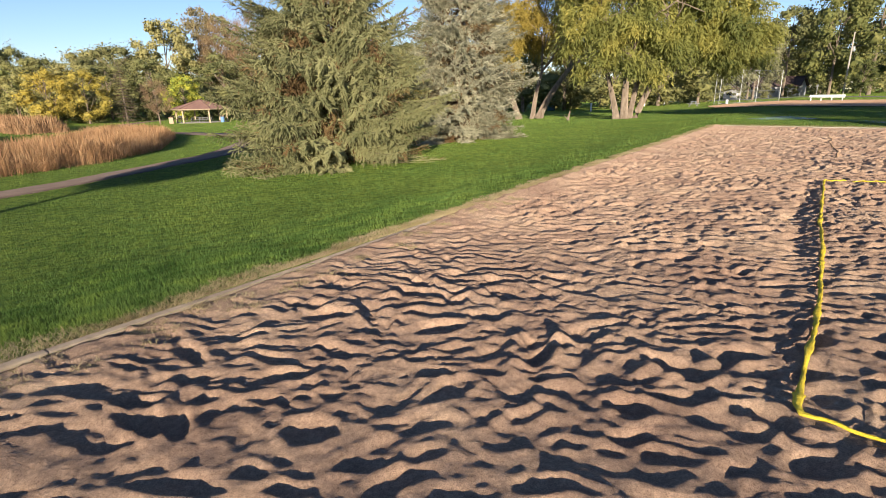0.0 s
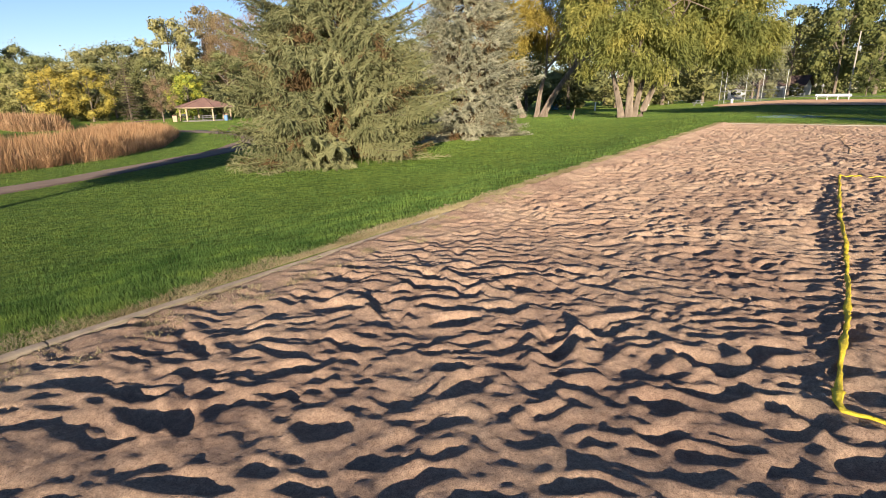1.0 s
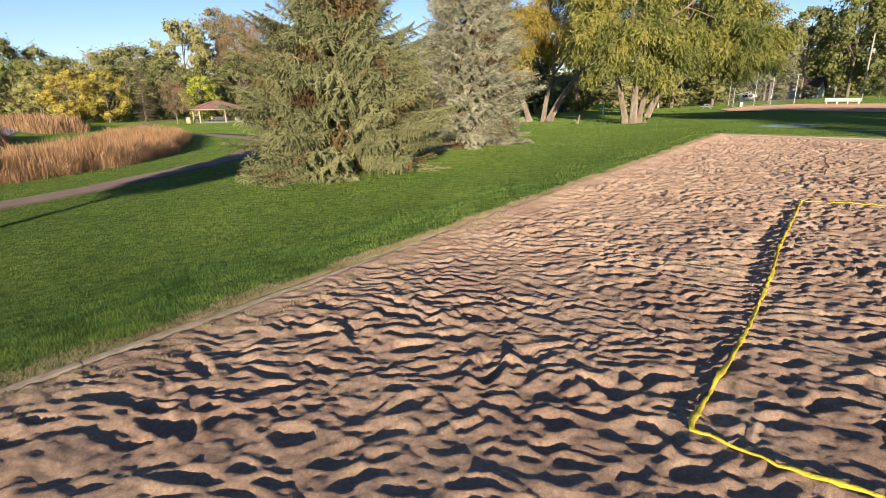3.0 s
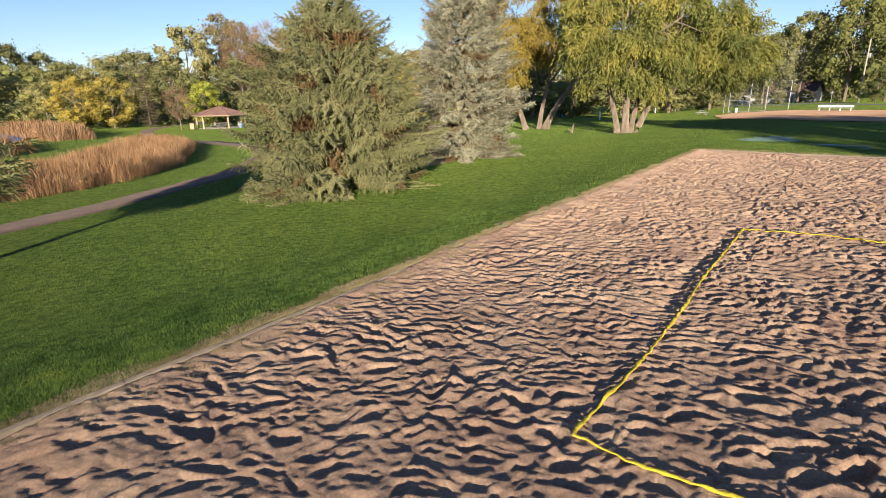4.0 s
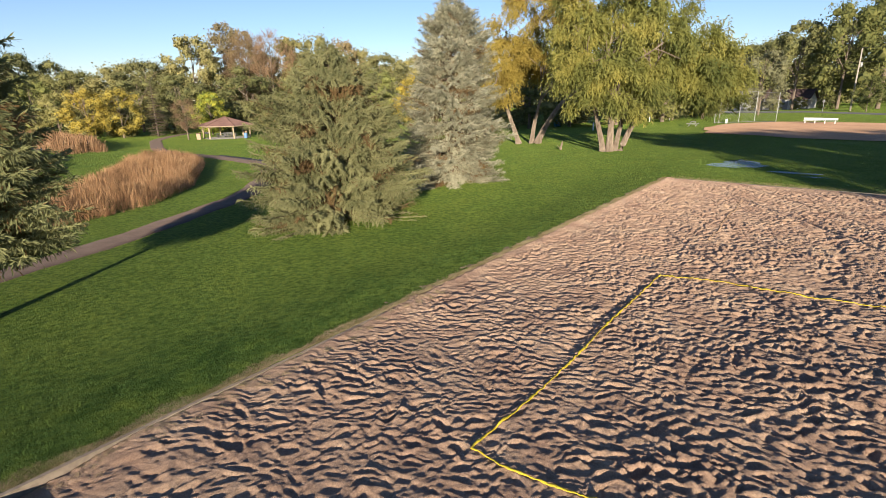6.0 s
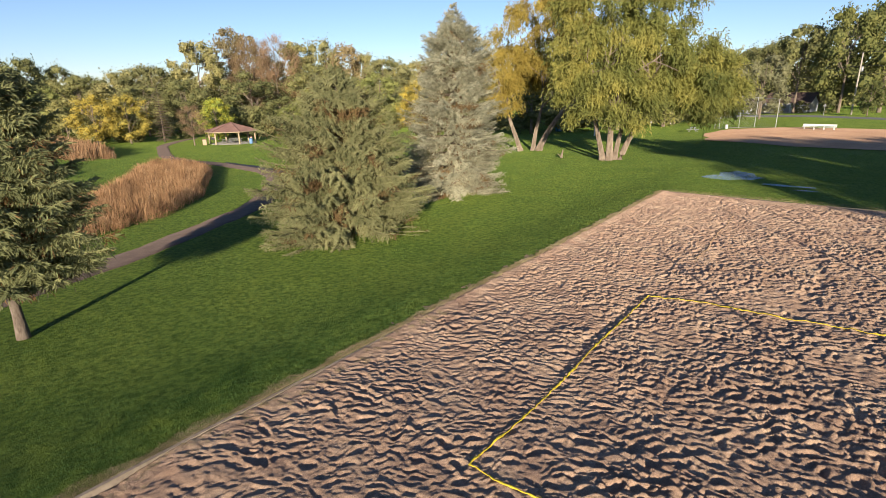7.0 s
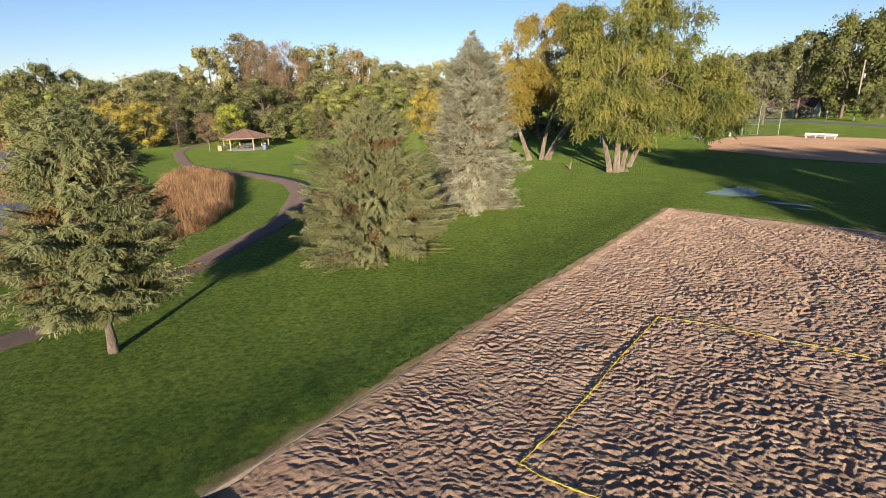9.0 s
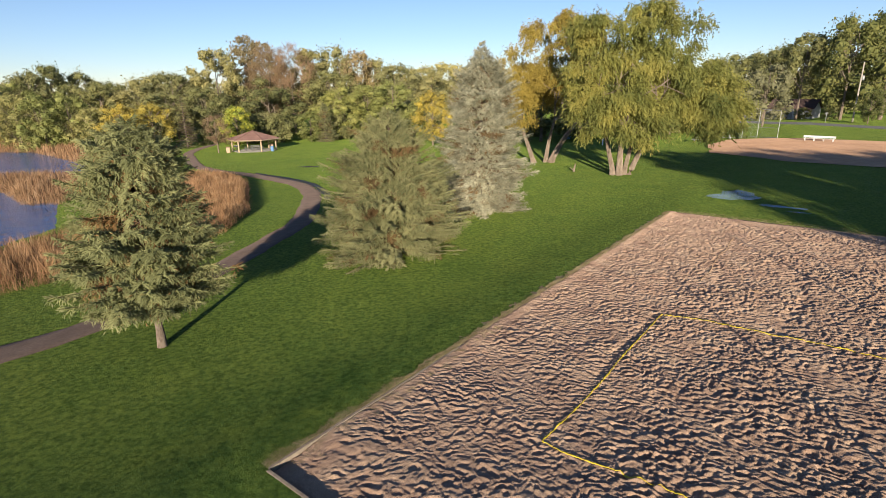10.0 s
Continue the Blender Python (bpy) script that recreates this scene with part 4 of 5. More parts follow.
def court(u0, v0, v1, material, label, left_only=None):
    base = tagged(new("court_line"), label, "court line", "volleyball court lines")
    base.location = (0, 0, 0)
    if left_only:
        strap([xy(left_only[0], v0 + 0.3), xy(left_only[1], v0 + 0.1)], 0.05, base, material, 9, 0.35, 0.06, 0.0)
        strap([xy(u0 + 0.15, v0 + 1.0), xy(u0 + 0.9, v0 + 3.4), xy(u0 + 1.15, v0 + 6.0), xy(u0 + 1.2, v1)], 0.05, base, material, 12, 0.3, 0.06, -0.012)
        return
    line = [(4.72, 22.6), (4.66, 9.0), (4.58, 7.1), (4.48, 6.0), (4.44, 5.5), (4.42, 5.1), (4.39, 4.8), (4.43, 4.53), (4.45, 4.42), (4.43, 4.32), (4.52, 4.3), (4.76, 4.31), (5.2, 4.335), (5.7, 4.355),
            (7.0, 4.385), (8.3, 4.395), (9.8, 4.37), (12.2, 4.38), (13.3, 4.4), (13.4, 4.42), (13.44, 4.52), (13.86, 5.8), (14.0, 7.5), (14.12, 9.1), (14.0, 10.7), (14.0, 22.6)]
    strap([xy(u, v) for u, v in line], 0.042, base, material, 3, 0.07, 0.04, 0.02)


court(4.43, 4.31, 22.6, M_ROPE, "yellow webbing laid on the sand as court lines")
court(17.4, 4.4, 22.6, M_ROPE_OLD, "half-buried sandy webbing of the second court", (18.0, 26.6))
M_POST = simple_material("post_timber", (0.2, 0.15, 0.1), (0.32, 0.25, 0.17), 6.0, 0.9, 0.5, 0.02, (1, 1, 0.2))


def net_post(x, y):
    base = tagged(new("net_post"), "slim round volleyball net post in the sand", "post", "volleyball net posts")
    z = float(sand_z(x, y)) - 0.4
    base.location = (x, y, z)
    part("pole", tube(bmesh.new(), [(0, 0, 0), (0, 0, 1.5), (0.01, 0, 3.4)], [0.045, 0.044, 0.042], 12), M_POST, base, smooth=True)
    part("cap", tube(bmesh.new(), [(0.01, 0, 3.4), (0.01, 0, 3.44)], [0.052, 0.045], 12), M_POST, base)


for px, py in ((9.45, -2.2), (14.95, 5.2), (16.8, 7.6), (23.6, 16.0)):
    net_post(px, py)

# ---- grass ----


def blades(name, n, r0, r1, cx, cy, material, label, seed, h0, h1, w0, w1, keep):
    """Upright blades, thickest by the pit and coarser further off."""
    r = np.random.default_rng(seed)
    rad = r0 * (r1 / r0) ** (r.random(n) ** 0.62)
    ang = r.random(n) * math.tau
    x, y = cx + rad * np.cos(ang), cy + rad * np.sin(ang)
    ok = keep(x, y)
    x, y, rad = x[ok], y[ok], rad[ok]
    n = len(x)
    z = ground_z(x, y) - 0.005
    h = (h0 + h1 * rad) * (0.65 + 0.55 * r.random(n))
    tuft = lattice(x * 1.6, y * 1.6, 31)
    h = h * (1 + 0.45 * tuft + 0.45 * lattice(x * 0.45, y * 0.45, 32))
    w = (w0 + w1 * rad) * (0.7 + 0.6 * r.random(n))
    a = r.random(n) * math.tau
    lean = h * 0.42
    ta, tb = r.normal(size=n) * lean, r.normal(size=n) * lean
    dx, dy = np.cos(a) * w / 2, np.sin(a) * w / 2
    v = np.stack([np.stack([x - dx, y - dy, z], -1), np.stack([x + dx, y + dy, z], -1), np.stack([x + ta, y + tb, z + h], -1)], 1)
    f = np.arange(3 * n).reshape(n, 3)
    tagged(new(name, mesh_from(name, v.reshape(-1, 3), f, material)), label, "grass", kind="stuff")


def on_lawn(x, y):
    u, v = uv(x, y)
    pit = (u > -0.12) & (u < PIT_U) & (v > -0.12) & (v < PIT_V)
    way, _ = seg_distance(x, y, path_line)
    shore, side = seg_distance(x, y, SHORE)
    dirt = (x > 31) & (y > 45) & (x - 31 > (64 - y) * 0.2)
    return ~pit & (way > 1.0) & (side < 0) & ~dirt & ((v < 0) | (u > PIT_U) | (u < 0))


blades("grass", 1000000, 0.9, 75.0, -2.2, 1.4, M_BLADE, "short green mown grass of the lawn", 51, 0.034, 0.0008, 0.0042, 0.0007, on_lawn)


blades("puddle_grass", 16000, 1.0, 5.5, 20.4, 30.0, M_BLADE, "grass standing in the rain puddles", 55, 0.05, 0.0, 0.011, 0.0, on_lawn)


def edge_blades():
    r = np.random.default_rng(52)
    n = 44000
    u = PIT_U * r.random(n) ** 1.2
    v = -0.1 - (0.2 + 0.3 * lattice(u * 1.1, 0 * u, 53) + 0.15 * lattice(u * 4.0, 0 * u, 54)) * r.random(n) ** 1.6
    k = n // 12
    tuft = r.integers(0, 60, k)
    tu, tv = 0.3 + 9.0 * r.random(60) ** 1.6, 0.02 + 0.45 * r.random(60) ** 2
    u[k:2 * k], v[k:2 * k] = tu[tuft] + 0.06 * r.normal(size=k), tv[tuft] + 0.05 * r.normal(size=k)
    u[:k], v[:k] = PIT_U + 0.9 * r.random(k) ** 2, 16 * r.random(k)
    x, y = xy(u, v)
    h = 0.034 * (0.5 + r.random(n))
    w = 0.0022 + 0.0006 * u
    a = r.random(n) * math.tau
    z = np.where((v > -0.03) & (u < PIT_U), sand_z(x, y), ground_z(x, y) + 0.004)
    h = np.where(v > -0.03, h * 0.55, h)
    dx, dy = np.cos(a) * w, np.sin(a) * w
    ta, tb = r.normal(size=n) * h, r.normal(size=n) * h
    vv = np.stack([np.stack([x - dx, y - dy, z], -1), np.stack([x + dx, y + dy, z], -1), np.stack([x + ta, y + tb, z + h], -1)], 1)
    tagged(new("dry_grass", mesh_from("dry_grass", vv.reshape(-1, 3), np.arange(3 * n).reshape(n, 3), M_STRAW)), "dry straw-coloured grass along the sand's edge", "grass", kind="stuff")


edge_blades()

# ---- reeds ----


def in_polygon(x, y, poly):
    inside = np.zeros(np.shape(x), bool)
    for (ax, ay), (bx, by) in zip(poly, poly[1:] + poly[:1]):
        cross = ((ay > y) != (by > y)) & (x < (bx - ax) * (y - ay) / (by - ay + 1e-12) + ax)
        inside ^= cross
    return inside


def reeds(poly, n, height, width, label, seed, floor=None):
    r = np.random.default_rng(seed)
    p = np.array(poly)
    x = p[:, 0].min() + np.ptp(p[:, 0]) * r.random(n * 3)
    y = p[:, 1].min() + np.ptp(p[:, 1]) * r.random(n * 3)
    x, y = x + 0.8 * lattice(x * 0.6, y * 0.6, seed), y + 0.8 * lattice(x * 0.6 + 5, y * 0.6, seed + 1)
    ok = in_polygon(x, y, poly)
    x, y = x[ok][:n], y[ok][:n]
    n = len(x)
    z = ground_z(x, y) if floor is None else np.full(n, floor)
    z = np.maximum(z, WATER - 0.3)
    rim, _ = seg_distance(x, y, poly + poly[:1])
    h = height * (0.4 + 0.7 * r.random(n)) * np.clip(0.4 + rim / 1.3, 0.4, 1) * (1 + 0.35 * lattice(x * 0.35, y * 0.35, seed + 2))
    a = r.random(n) * math.tau
    w = width * (0.6 + 0.8 * r.random(n))
    dx, dy = np.cos(a) * w / 2, np.sin(a) * w / 2
    bx, by = r.normal(size=n) * 0.11, r.normal(size=n) * 0.11
    low = np.stack([x, y, z], -1)
    d = np.stack([dx, dy, 0 * dx], -1)
    mid = low + np.stack([bx * 0.4, by * 0.4, h * 0.6], -1)
    top = low + np.stack([bx * 2, by * 2, h], -1)
    v = np.stack([low - d * 0.6, low + d * 0.6, mid + d, mid - d, top], 1)
    base = np.arange(n)[:, None, None] * 5
    f = (base + np.array([[0, 1, 4], [3, 2, 4]])[None]).reshape(-1, 3)
    tagged(new("reed_bed", mesh_from("reed_bed", v.reshape(-1, 3), f, M_REED)), label, "reeds", kind="stuff")


reeds([(-36, 2), (-28, 6), (-22.2, 13), (-18.6, 18.5), (-17.2, 24.5), (-18.6, 31.5), (-21.2, 37), (-24.6, 44.5), (-27.5, 49.5), (-33, 53.5), (-36, 52), (-33.5, 45), (-29.5, 37), (-26.5, 29), (-27, 23), (-32, 15), (-38, 6)], 42000, 1.25, 0.032, "bed of russet autumn cattail reeds by the pond", 61)
reeds([(-43, 36), (-39.5, 36.5), (-40, 42), (-47, 50), (-54, 52), (-62, 50), (-60, 44), (-52, 43)], 9000, 1.7, 0.06, "low russet reeds standing in the pond", 62, WATER - 0.1)
reeds([(-118, 92), (-100, 86), (-85, 84), (-70, 73), (-58, 64), (-51, 59), (-47.5, 62.5), (-54, 70), (-66, 80), (-84, 94), (-118, 99)], 15000, 2.0, 0.1, "far belt of tan reeds on the pond's bank", 63)

# ---- picnic shelter ----
M_ROOF = simple_material("shingle_roof", (0.15, 0.085, 0.07), (0.22, 0.13, 0.105), 5.0, 0.9, 0.4, 0.02)
M_TAN = simple_material("tan_painted_wood", (0.4, 0.3, 0.19), (0.52, 0.4, 0.26), 4.0, 0.7, 0.1, 0.005)
M_CONCRETE = simple_material("concrete", (0.2, 0.19, 0.17), (0.29, 0.27, 0.245), 3.0, 0.9, 0.2, 0.01)
M_GREYWOOD = simple_material("grey_wood", (0.16, 0.16, 0.16), (0.27, 0.26, 0.25), 8.0, 0.8, 0.3, 0.01)
M_WHITE = simple_material("white_paint", (0.7, 0.69, 0.66), (0.8, 0.79, 0.77), 3.0, 0.6, 0.1, 0.005)
M_BLUE = simple_material("blue_plastic", (0.16, 0.3, 0.5), (0.2, 0.36, 0.58), 3.0, 0.5, 0.05, 0.005)
M_TEAL = simple_material("teal_plastic", (0.02, 0.13, 0.17), (0.03, 0.17, 0.22), 3.0, 0.5, 0.05, 0.005)
M_STEEL = simple_material("galvanised_steel", (0.4, 0.4, 0.38), (0.55, 0.54, 0.52), 8.0, 0.45, 0.1, 0.005, None, 0.6)
M_DARK = simple_material("dark_metal", (0.03, 0.03, 0.032), (0.06, 0.06, 0.062), 8.0, 0.6, 0.1, 0.005)
M_GLASS = simple_material("dark_window_glass", (0.02, 0.024, 0.03), (0.03, 0.034, 0.04), 2.0, 0.08, 0.0, 0.001, None, 0.0, 0.6)


def picnic_table(x, y, turn, material, group):
    base = tagged(new("picnic_table"), "grey picnic table with two fixed benches", "picnic table", group)
    base.matrix_basis = pose(x, y, gz(x, y) + 0.02, 0, 0, turn)
    for k in range(5):
        part("tabletop_board", box(bmesh.new(), -0.9, -0.37 + 0.15 * k, 0.72, 0.9, -0.24 + 0.15 * k, 0.76, 0.006), material, base)
    for s in (-1, 1):
        for k in range(2):
            part("bench_board", box(bmesh.new(), -0.9, s * 0.72 - 0.14 + 0.15 * k, 0.42, 0.9, s * 0.72 - 0.01 + 0.15 * k, 0.46, 0.006), material, base)
        part("crossbar", box(bmesh.new(), s * 0.62 - 0.03, -0.78, 0.36, s * 0.62 + 0.03, 0.78, 0.42), material, base)
        for w in (-1, 1):
            part("leg", tube(bmesh.new(), [(s * 0.62, w * 0.62, 0.0), (s * 0.62, w * 0.22, 0.72)], 0.04, 4), material, base)


def barrel(x, y, material, label, h=0.9, r=0.29):
    base = tagged(new("barrel"), label, "barrel", "litter barrels")
    base.location = (x, y, gz(x, y))
    part("body", tube(bmesh.new(), [(0, 0, 0), (0, 0, 0.04), (0, 0, 0.3), (0, 0, 0.32), (0, 0, 0.6), (0, 0, 0.62), (0, 0, h)], [r * 0.97, r, r, r * 1.04, r * 1.04, r, r], 16), material, base, smooth=True)
    part("rim", tube(bmesh.new(), [(0, 0, h), (0, 0, h + 0.03)], [r * 1.05, r * 1.05], 16), M_DARK, base)


def shelter(cx, cy, turn):
    base = tagged(new("picnic_shelter"), "open hexagonal picnic shelter with brown shingle roof", "shelter")
    z = gz(cx, cy)
    base.matrix_basis = pose(cx, cy, z, 0, 0, turn)
    bm = bmesh.new()
    ring = [bm.verts.new((4.15 * math.cos(k * math.tau / 6), 4.15 * math.sin(k * math.tau / 6), 0.04)) for k in range(6)]
    low = [bm.verts.new((v.co.x, v.co.y, -0.4)) for v in ring]
    bm.faces.new(ring)
    for k in range(6):
        bm.faces.new((low[k], low[(k + 1) % 6], ring[(k + 1) % 6], ring[k]))
    part("slab", bm, M_CONCRETE, base)
    for k in range(6):
        a, b = k * math.tau / 6, (k + 1) * math.tau / 6
        px, py = 3.95 * math.cos(a), 3.95 * math.sin(a)
        part("post", box(bmesh.new(), px - 0.11, py - 0.11, 0.0, px + 0.11, py + 0.11, 2.12, 0.01), M_TAN, base)
        part("brace", tube(bmesh.new(), [(px * 0.97, py * 0.97, 1.65), (px * 0.84 + 0.1, py * 0.84, 2.14)], 0.05, 4), M_TAN, base)
        qx, qy = 3.95 * math.cos(b), 3.95 * math.sin(b)
        part("beam", tube(bmesh.new(), [(px, py, 2.16), (qx, qy, 2.16)], 0.12, 4), M_TAN, base)
        # one roof slope with its thickness
        bm = bmesh.new()
        e, pk, eh = 4.65, 3.6, 2.2
        pts = [(e * math.cos(a), e * math.sin(a), eh), (e * math.cos(b), e * math.sin(b), eh), (0.05 * math.cos(b), 0.05 * math.sin(b), pk), (0.05 * math.cos(a), 0.05 * math.sin(a), pk)]
        up = [bm.verts.new(p) for p in pts]
        dn = [bm.verts.new((p[0], p[1], p[2] - 0.12)) for p in pts]
        bm.faces.new(up)
        bm.faces.new(dn[::-1])
        for i in range(4):
            bm.faces.new((dn[i], dn[(i + 1) % 4], up[(i + 1) % 4], up[i]))
        part("roof_slope", bm, M_ROOF, base)
        fx = [(e + 0.02) * math.cos(a), (e + 0.02) * math.sin(a), (e + 0.02) * math.cos(b), (e + 0.02) * math.sin(b)]
        part("fascia", tube(bmesh.new(), [(fx[0], fx[1], eh - 0.1), (fx[2], fx[3], eh - 0.1)], 0.09, 4), M_TAN, base)
        part("hip_cap", tube(bmesh.new(), [(e * math.cos(a), e * math.sin(a), eh + 0.02), (0, 0, pk + 0.02)], 0.07, 5), M_ROOF, base)
    part("finial", tube(bmesh.new(), [(0, 0, pk - 0.05), (0, 0, pk + 0.12)], [0.22, 0.05], 8), M_ROOF, base)


SX, SY = -42.3, 86.0
shelter(SX, SY, 12)
picnic_table(SX - 0.6, SY - 1.0, 15, M_GREYWOOD, "picnic tables")
picnic_table(SX + 0.9, SY - 0.2, 10, M_GREYWOOD, "picnic tables")
picnic_table(SX - 0.6, SY + 1.6, 15, M_GREYWOOD, "picnic tables")
barrel(SX + 4.0, SY - 1.4, M_BLUE, "light blue litter barrel beside the shelter")


def bin_box(x, y, turn):
    base = tagged(new("litter_bin"), "tan wooden litter bin by the shelter", "litter bin", "litter bins")
    base.matrix_basis = pose(x, y, gz(x, y), 0, 0, turn)
    part("body", box(bmesh.new(), -0.32, -0.32, 0, 0.32, 0.32, 0.95, 0.02), M_TAN, base)
    part("lid", box(bmesh.new(), -0.36, -0.36, 0.955, 0.36, 0.36, 1.05, 0.02), M_ROOF, base)


bin_box(SX - 3.4, SY - 3.4, 20)
bin_box(SX + 2.6, SY + 1.8, 10)


def grill(x, y):
    base = tagged(new("park_grill"), "black steel park grill on a post", "grill")
    base.location = (x, y, gz(x, y))
    part("post", tube(bmesh.new(), [(0, 0, -0.1), (0, 0, 0.85)], 0.05, 8), M_DARK, base)
    part("firebox", box(bmesh.new(), -0.35, -0.25, 0.84, 0.35, 0.25, 1.15, 0.01), M_DARK, base)
    part("grate", box(bmesh.new(), -0.36, -0.27, 1.16, 0.36, 0.27, 1.18), M_STEEL, base)


grill(SX - 2.4, SY - 2.2)
picnic_table(37.0, 83.8, 60, M_STEEL, "picnic tables")

# ---- ball field ----


def bench(x0, y0, x1, y1):
    base = tagged(new("team_bench"), "long white team bench with a back board", "bench")
    L = math.hypot(x1 - x0, y1 - y0)
    base.matrix_basis = pose(x0, y0, gz(x0, y0), 0, 0, math.degrees(math.atan2(y1 - y0, x1 - x0)))
    part("seat", box(bmesh.new(), 0, -0.15, 0.43, L, 0.15, 0.48, 0.008), M_WHITE, base)
    part("backrest", box(bmesh.new(), 0, 0.2, 0.55, L, 0.25, 0.85, 0.008), M_WHITE, base)
    for k in range(4):
        x = L * (0.06 + 0.88 * k / 3)
        part("leg", tube(bmesh.new(), [(x, -0.12, 0), (x, -0.12, 0.43)], 0.04, 6), M_WHITE, base)
        part("back_support", tube(bmesh.new(), [(x, 0.28, 0), (x, 0.28, 0.84)], 0.035, 6), M_WHITE, base)


bench(50.1, 76.9, 53.0, 73.9)


def backstop(points):
    base = tagged(new("backstop"), "tall galvanised chain-link backstop behind home plate", "fence")
    for x, y, h in points:
        part("post", tube(bmesh.new(), [(x, y, gz(x, y) - 0.1), (x, y, gz(x, y) + h)], 0.05, 8), M_STEEL, base)
    for (x0, y0, h0), (x1, y1, h1) in zip(points, points[1:]):
        for f in (0.02, 0.36, 0.98):
            part("rail", tube(bmesh.new(), [(x0, y0, gz(x0, y0) + h0 * f), (x1, y1, gz(x1, y1) + h1 * f)], 0.035, 6), M_STEEL, base)
        bm = bmesh.new()
        L = math.hypot(x1 - x0, y1 - y0)
        h = min(h0, h1)
        n = int((L + h) / 0.4)
        for k in range(n):
            for flip in (0, 1):
                s = -h + (L + h) * k / n
                a, b = max(0, s), min(L, s + h)
                if b - a < 0.1:
                    continue
                za, zb = a - s, b - s
                pa, pb = (a / L, b / L)
                if flip:
                    pa, pb = 1 - pa, 1 - pb
                tube(bm, [(x0 + (x1 - x0) * pa, y0 + (y1 - y0) * pa, gz(x0, y0) + za), (x0 + (x1 - x0) * pb, y0 + (y1 - y0) * pb, gz(x0, y0) + zb)], 0.006, 3)
        tagged(part("wire_mesh", bm, M_STEEL, base), kind="stuff")


backstop([(43.1, 90.1, 5.4), (43.4, 89.1, 5.4), (46.0, 87.7, 5.2), (48.0, 86.6, 4.9), (49.4, 82.8, 4.5)])
barrel(44.0, 87.7, M_WHITE, "small white barrel by the backstop", 0.7, 0.2)

# ---- street, houses, pole ----
# white siding with the trees' shade worked into a greyer colour
M_SIDING = simple_material("shaded_white_siding", (0.34, 0.34, 0.345), (0.44, 0.435, 0.43), 2.0, 0.7, 0.2, 0.01, (0.2, 0.2, 6))
M_HOUSE_ROOF = simple_material("dark_shingles", (0.085, 0.055, 0.05), (0.13, 0.085, 0.075), 4.0, 0.9, 0.3, 0.02)


def house(x, y, turn, L, W, wall, roof, label, doors, windows):
    base = tagged(new("house"), label, "house", "houses along the street")
    base.matrix_basis = pose(x, y, gz(x, y) - 0.05, 0, 0, turn)
    for (x0, y0, x1, y1) in ((-L / 2, -W / 2, L / 2, -W / 2 + 0.2), (-L / 2, W / 2 - 0.2, L / 2, W / 2), (-L / 2, -W / 2 + 0.2, -L / 2 + 0.2, W / 2 - 0.2), (L / 2 - 0.2, -W / 2 + 0.2, L / 2, W / 2 - 0.2)):
        part("wall", box(bmesh.new(), x0, y0, 0, x1, y1, wall), M_SIDING, base)
    for s in (-1, 1):
        bm = bmesh.new()
        o = 0.5
        pts = [(-L / 2 - o, s * (W / 2 + o), wall - 0.1), (L / 2 + o, s * (W / 2 + o), wall - 0.1), (L / 2 + o, 0, roof), (-L / 2 - o, 0, roof)]
        a = [bm.verts.new(p) for p in pts]
        b = [bm.verts.new((p[0], p[1], p[2] + 0.2)) for p in pts]
        bm.faces.new(a)
        bm.faces.new(b[::-1])
        for i in range(4):
            bm.faces.new((a[i], b[i], b[(i + 1) % 4], a[(i + 1) % 4]))
        part("roof_slope", bm, M_HOUSE_ROOF, base)
        bm = bmesh.new()
        g = [bm.verts.new(p) for p in ((s * (L / 2 - 0.1), -W / 2, wall), (s * (L / 2 - 0.1), W / 2, wall), (s * (L / 2 - 0.1), 0, roof - 0.05))]
        h = [bm.verts.new((v.co.x - s * 0.15, v.co.y, v.co.z)) for v in g]
        bm.faces.new(g)
        bm.faces.new(h[::-1])
        for i in range(3):
            bm.faces.new((g[i], h[i], h[(i + 1) % 3], g[(i + 1) % 3]))
        part("gable", bm, M_SIDING, base)
    for (dx, w, h) in doors:
        part("door", box(bmesh.new(), dx - w / 2, -W / 2 - 0.05, 0.05, dx + w / 2, -W / 2 - 0.005, h, 0.01), M_WHITE, base)
    for (dx, w, z0, z1) in windows:
        wnd = part("window", box(bmesh.new(), dx - w / 2, -W / 2 - 0.06, z0, dx + w / 2, -W / 2 - 0.005, z1, 0.01), M_WHITE, base)
        part("pane", box(bmesh.new(), dx - w / 2 + 0.07, -W / 2 - 0.075, z0 + 0.07, dx + w / 2 - 0.07, -W / 2 - 0.062, z1 - 0.07), M_GLASS, wnd)


house(87.6, 148.2, -44, 10.5, 8.0, 2.9, 5.2, "single-storey white house, walls greyed as if shaded, with a dark brown roof", [(2.8, 4.2, 2.3), (-1.0, 1.0, 2.1)], [(-3.4, 1.8, 1.0, 2.2)])
house(82.6, 158.0, -44, 7.5, 7.0, 2.7, 4.4, "small white house with a brown roof", [(0.3, 1.0, 2.1)], [(-2.2, 1.6, 1.0, 2.2), (2.2, 1.4, 1.0, 2.2)])


# pole wood coloured pale to look lit by the sun
M_SUNLIT_POLE = simple_material("sunlit_pole_wood", (0.42, 0.37, 0.3), (0.56, 0.5, 0.42), 5.0, 0.8, 0.3, 0.02, (1, 1, 0.15))


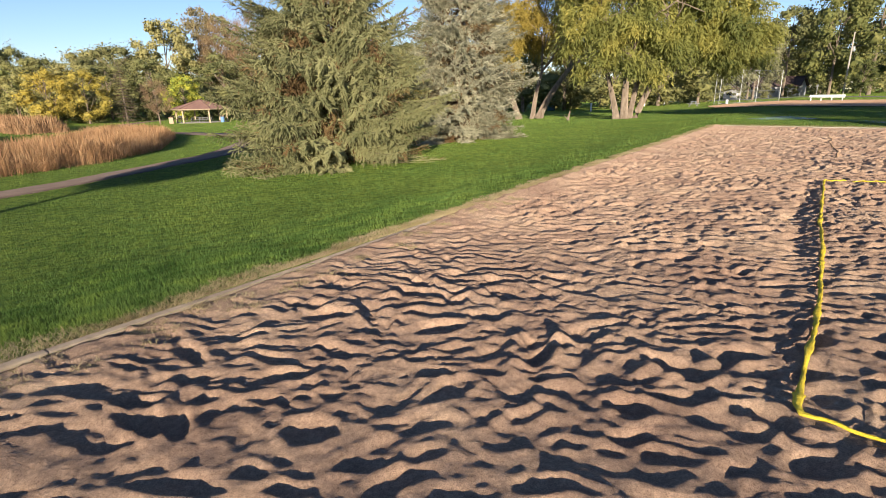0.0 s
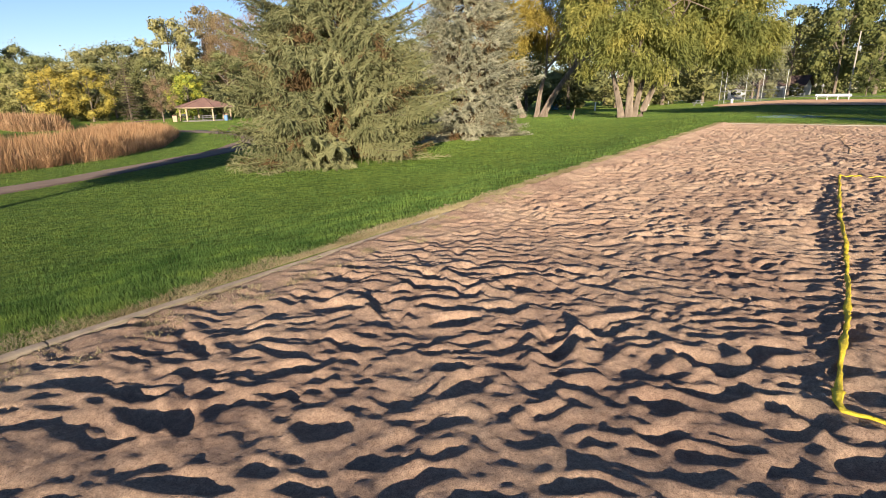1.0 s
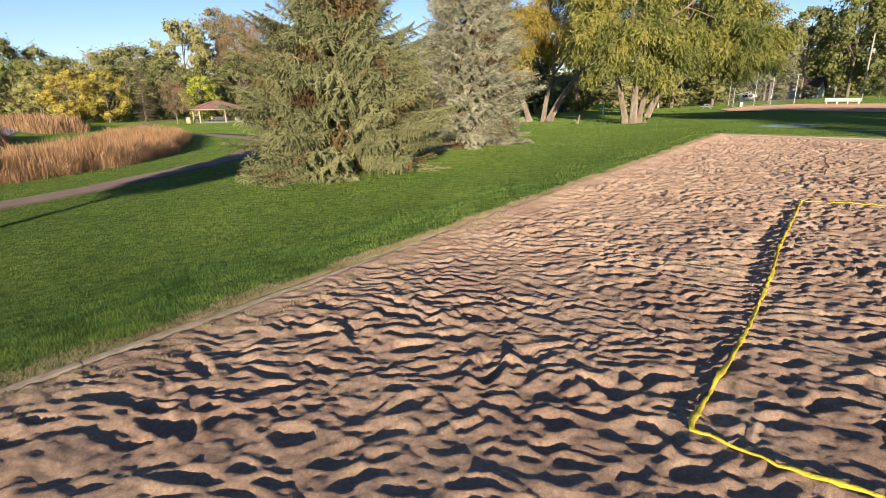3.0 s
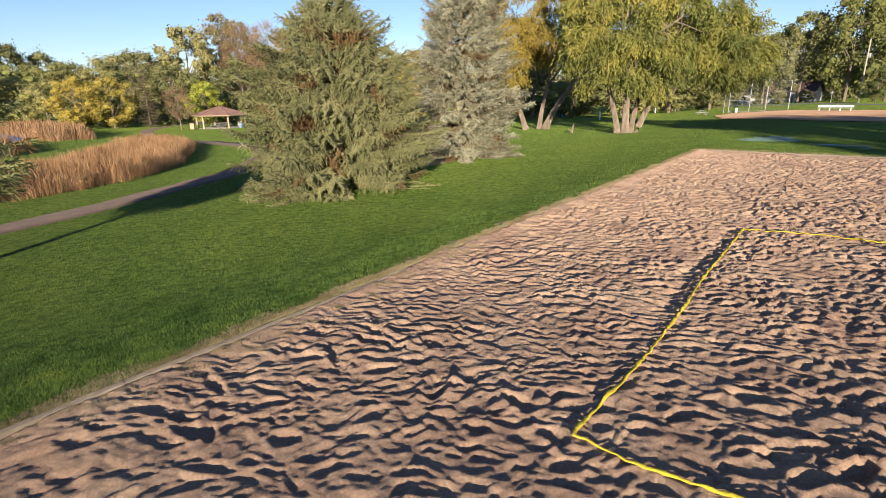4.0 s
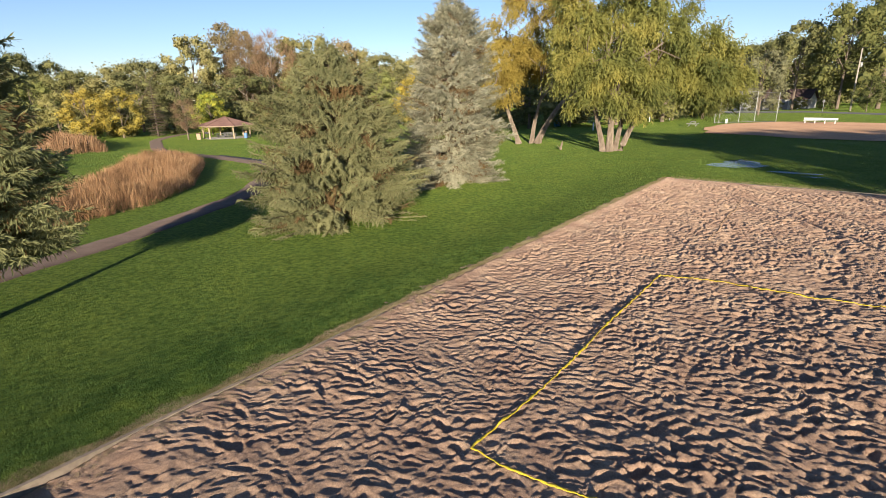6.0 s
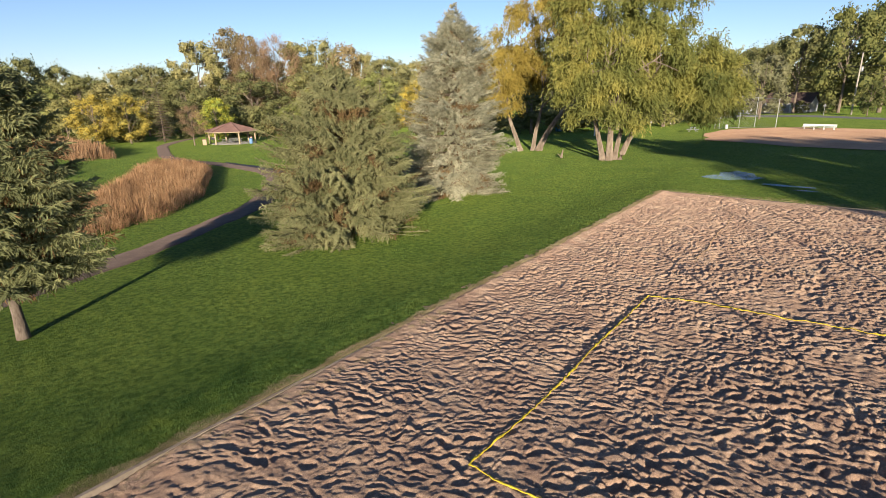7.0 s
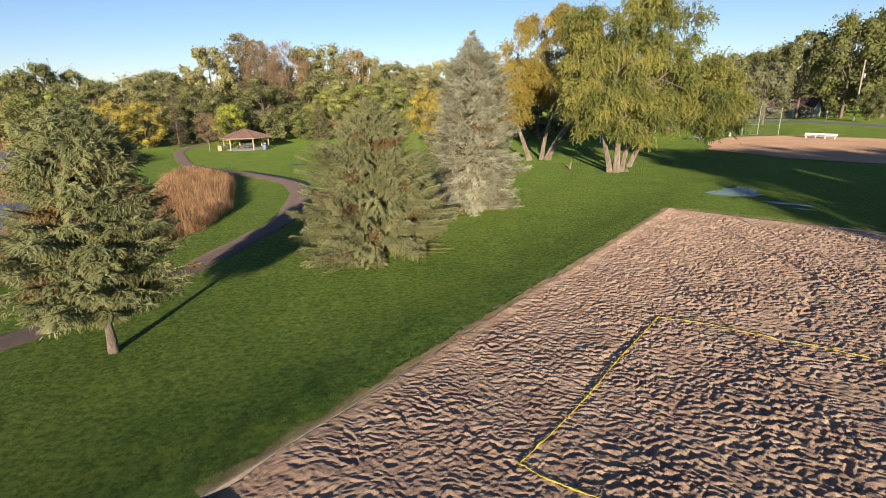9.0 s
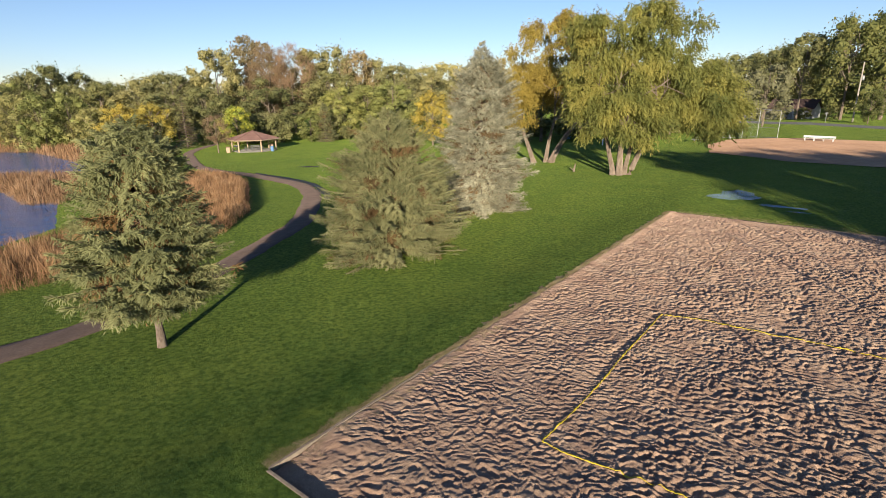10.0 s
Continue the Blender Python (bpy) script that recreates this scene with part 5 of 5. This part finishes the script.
def utility_pole(x, y, h):
    base = tagged(new("utility_pole"), "wooden utility pole with transformer, coloured pale as if sunlit", "utility pole")
    base.location = (x, y, gz(x, y) - 0.2)
    part("pole", tube(bmesh.new(), [(0, 0, 0), (0, 0, h * 0.5), (0, 0, h)], [0.19, 0.16, 0.12], 10), M_SUNLIT_POLE, base, smooth=True)
    part("transformer", tube(bmesh.new(), [(0.35, -0.1, h - 4.0), (0.35, -0.1, h - 3.95), (0.35, -0.1, h - 3.0), (0.35, -0.1, h - 2.95)], [0.2, 0.27, 0.27, 0.2], 12), M_STEEL, base, smooth=True)
    part("bracket", box(bmesh.new(), 0.05, -0.14, h - 3.6, 0.3, -0.06, h - 3.5), M_STEEL, base)
    part("insulator", tube(bmesh.new(), [(0, 0, h), (0, 0, h + 0.18)], [0.06, 0.04], 6), M_DARK, base)


PX, PY, PH = 87.2, 123.2, 13.6
utility_pole(PX, PY, PH)


def wire(a, b, sag):
    bm = bmesh.new()
    pts = [Vector(a).lerp(Vector(b), k / 12) - Vector((0, 0, sag * 4 * (k / 12) * (1 - k / 12))) for k in range(13)]
    ob = part("overhead_wire", tube(bm, pts, 0.03, 4), M_DARK)
    tagged(ob, "black overhead power wire from the pole", "wire", "overhead wires")


for k, z in enumerate((PH - 0.1, PH - 3.0, PH - 4.6)):
    wire((PX, PY, z), (PX - 26, PY + 58, z + 0.6), 0.9)
    wire((PX, PY, z), (PX + 40, PY - 62, z + 0.3), 0.9)


def road_sign(x, y):
    base = tagged(new("road_sign"), "grey back of a street sign on a post", "sign")
    base.location = (x, y, gz(x, y))
    part("post", tube(bmesh.new(), [(0, 0, -0.1), (0, 0, 2.6)], 0.04, 6), M_STEEL, base)
    bm = bmesh.new()
    tube(bm, [(0, 0.06, 2.2), (0, 0.085, 2.2)], 0.4, 4)
    part("plate", bm, M_GREYWOOD, base)


road_sign(79.2, 120.0)


def small_post(x, y, h, material, label):
    base = tagged(new("bollard"), label, "post", "white posts")
    base.location = (x, y, gz(x, y))
    part("shaft", box(bmesh.new(), -0.09, -0.09, -0.1, 0.09, 0.09, h, 0.015), material, base)
    part("cap", box(bmesh.new(), -0.11, -0.11, h + 0.002, 0.11, 0.11, h + 0.05, 0.01), material, base)


for bx, by, bh in ((21.2, 84.1, 1.2), (37.5, 107.3, 1.5), (42.8, 111.1, 1.3)):
    small_post(bx, by, bh, M_WHITE, "short white wooden post on the lawn")
small_post(44.1, 112.7, 0.8, M_TAN, "short yellow box post on the lawn")


def toilet_cabin(x, y):
    base = tagged(new("portable_toilet"), "teal plastic portable toilet under the trees", "portable toilet")
    base.matrix_basis = pose(x, y, gz(x, y), 0, 0, 15)
    part("body", box(bmesh.new(), -0.55, -0.55, 0, 0.55, 0.55, 2.05, 0.04), M_TEAL, base)
    part("roof", box(bmesh.new(), -0.58, -0.58, 2.055, 0.58, 0.58, 2.2, 0.06), M_WHITE, base)
    part("door", box(bmesh.new(), -0.36, -0.58, 0.12, 0.36, -0.555, 1.9, 0.02), M_BLUE, base)


toilet_cabin(17.6, 99.7)


def stump(x, y):
    base = tagged(new("broken_stump"), "small broken tree stump with a forked stub", "stump")
    base.location = (x, y, gz(x, y) - 0.05)
    part("stem", tube(bmesh.new(), [(0, 0, 0), (0.02, 0, 0.3), (0.1, 0, 0.62), (0.16, 0, 0.95)], [0.16, 0.1, 0.09, 0.04], 7), M_BARK, base)
    part("stub", tube(bmesh.new(), [(0.0, 0, 0.18), (-0.16, 0, 0.3), (-0.36, 0, 0.5)], [0.07, 0.05, 0.025], 6), M_BARK, base)


stump(10.8, 50.6)
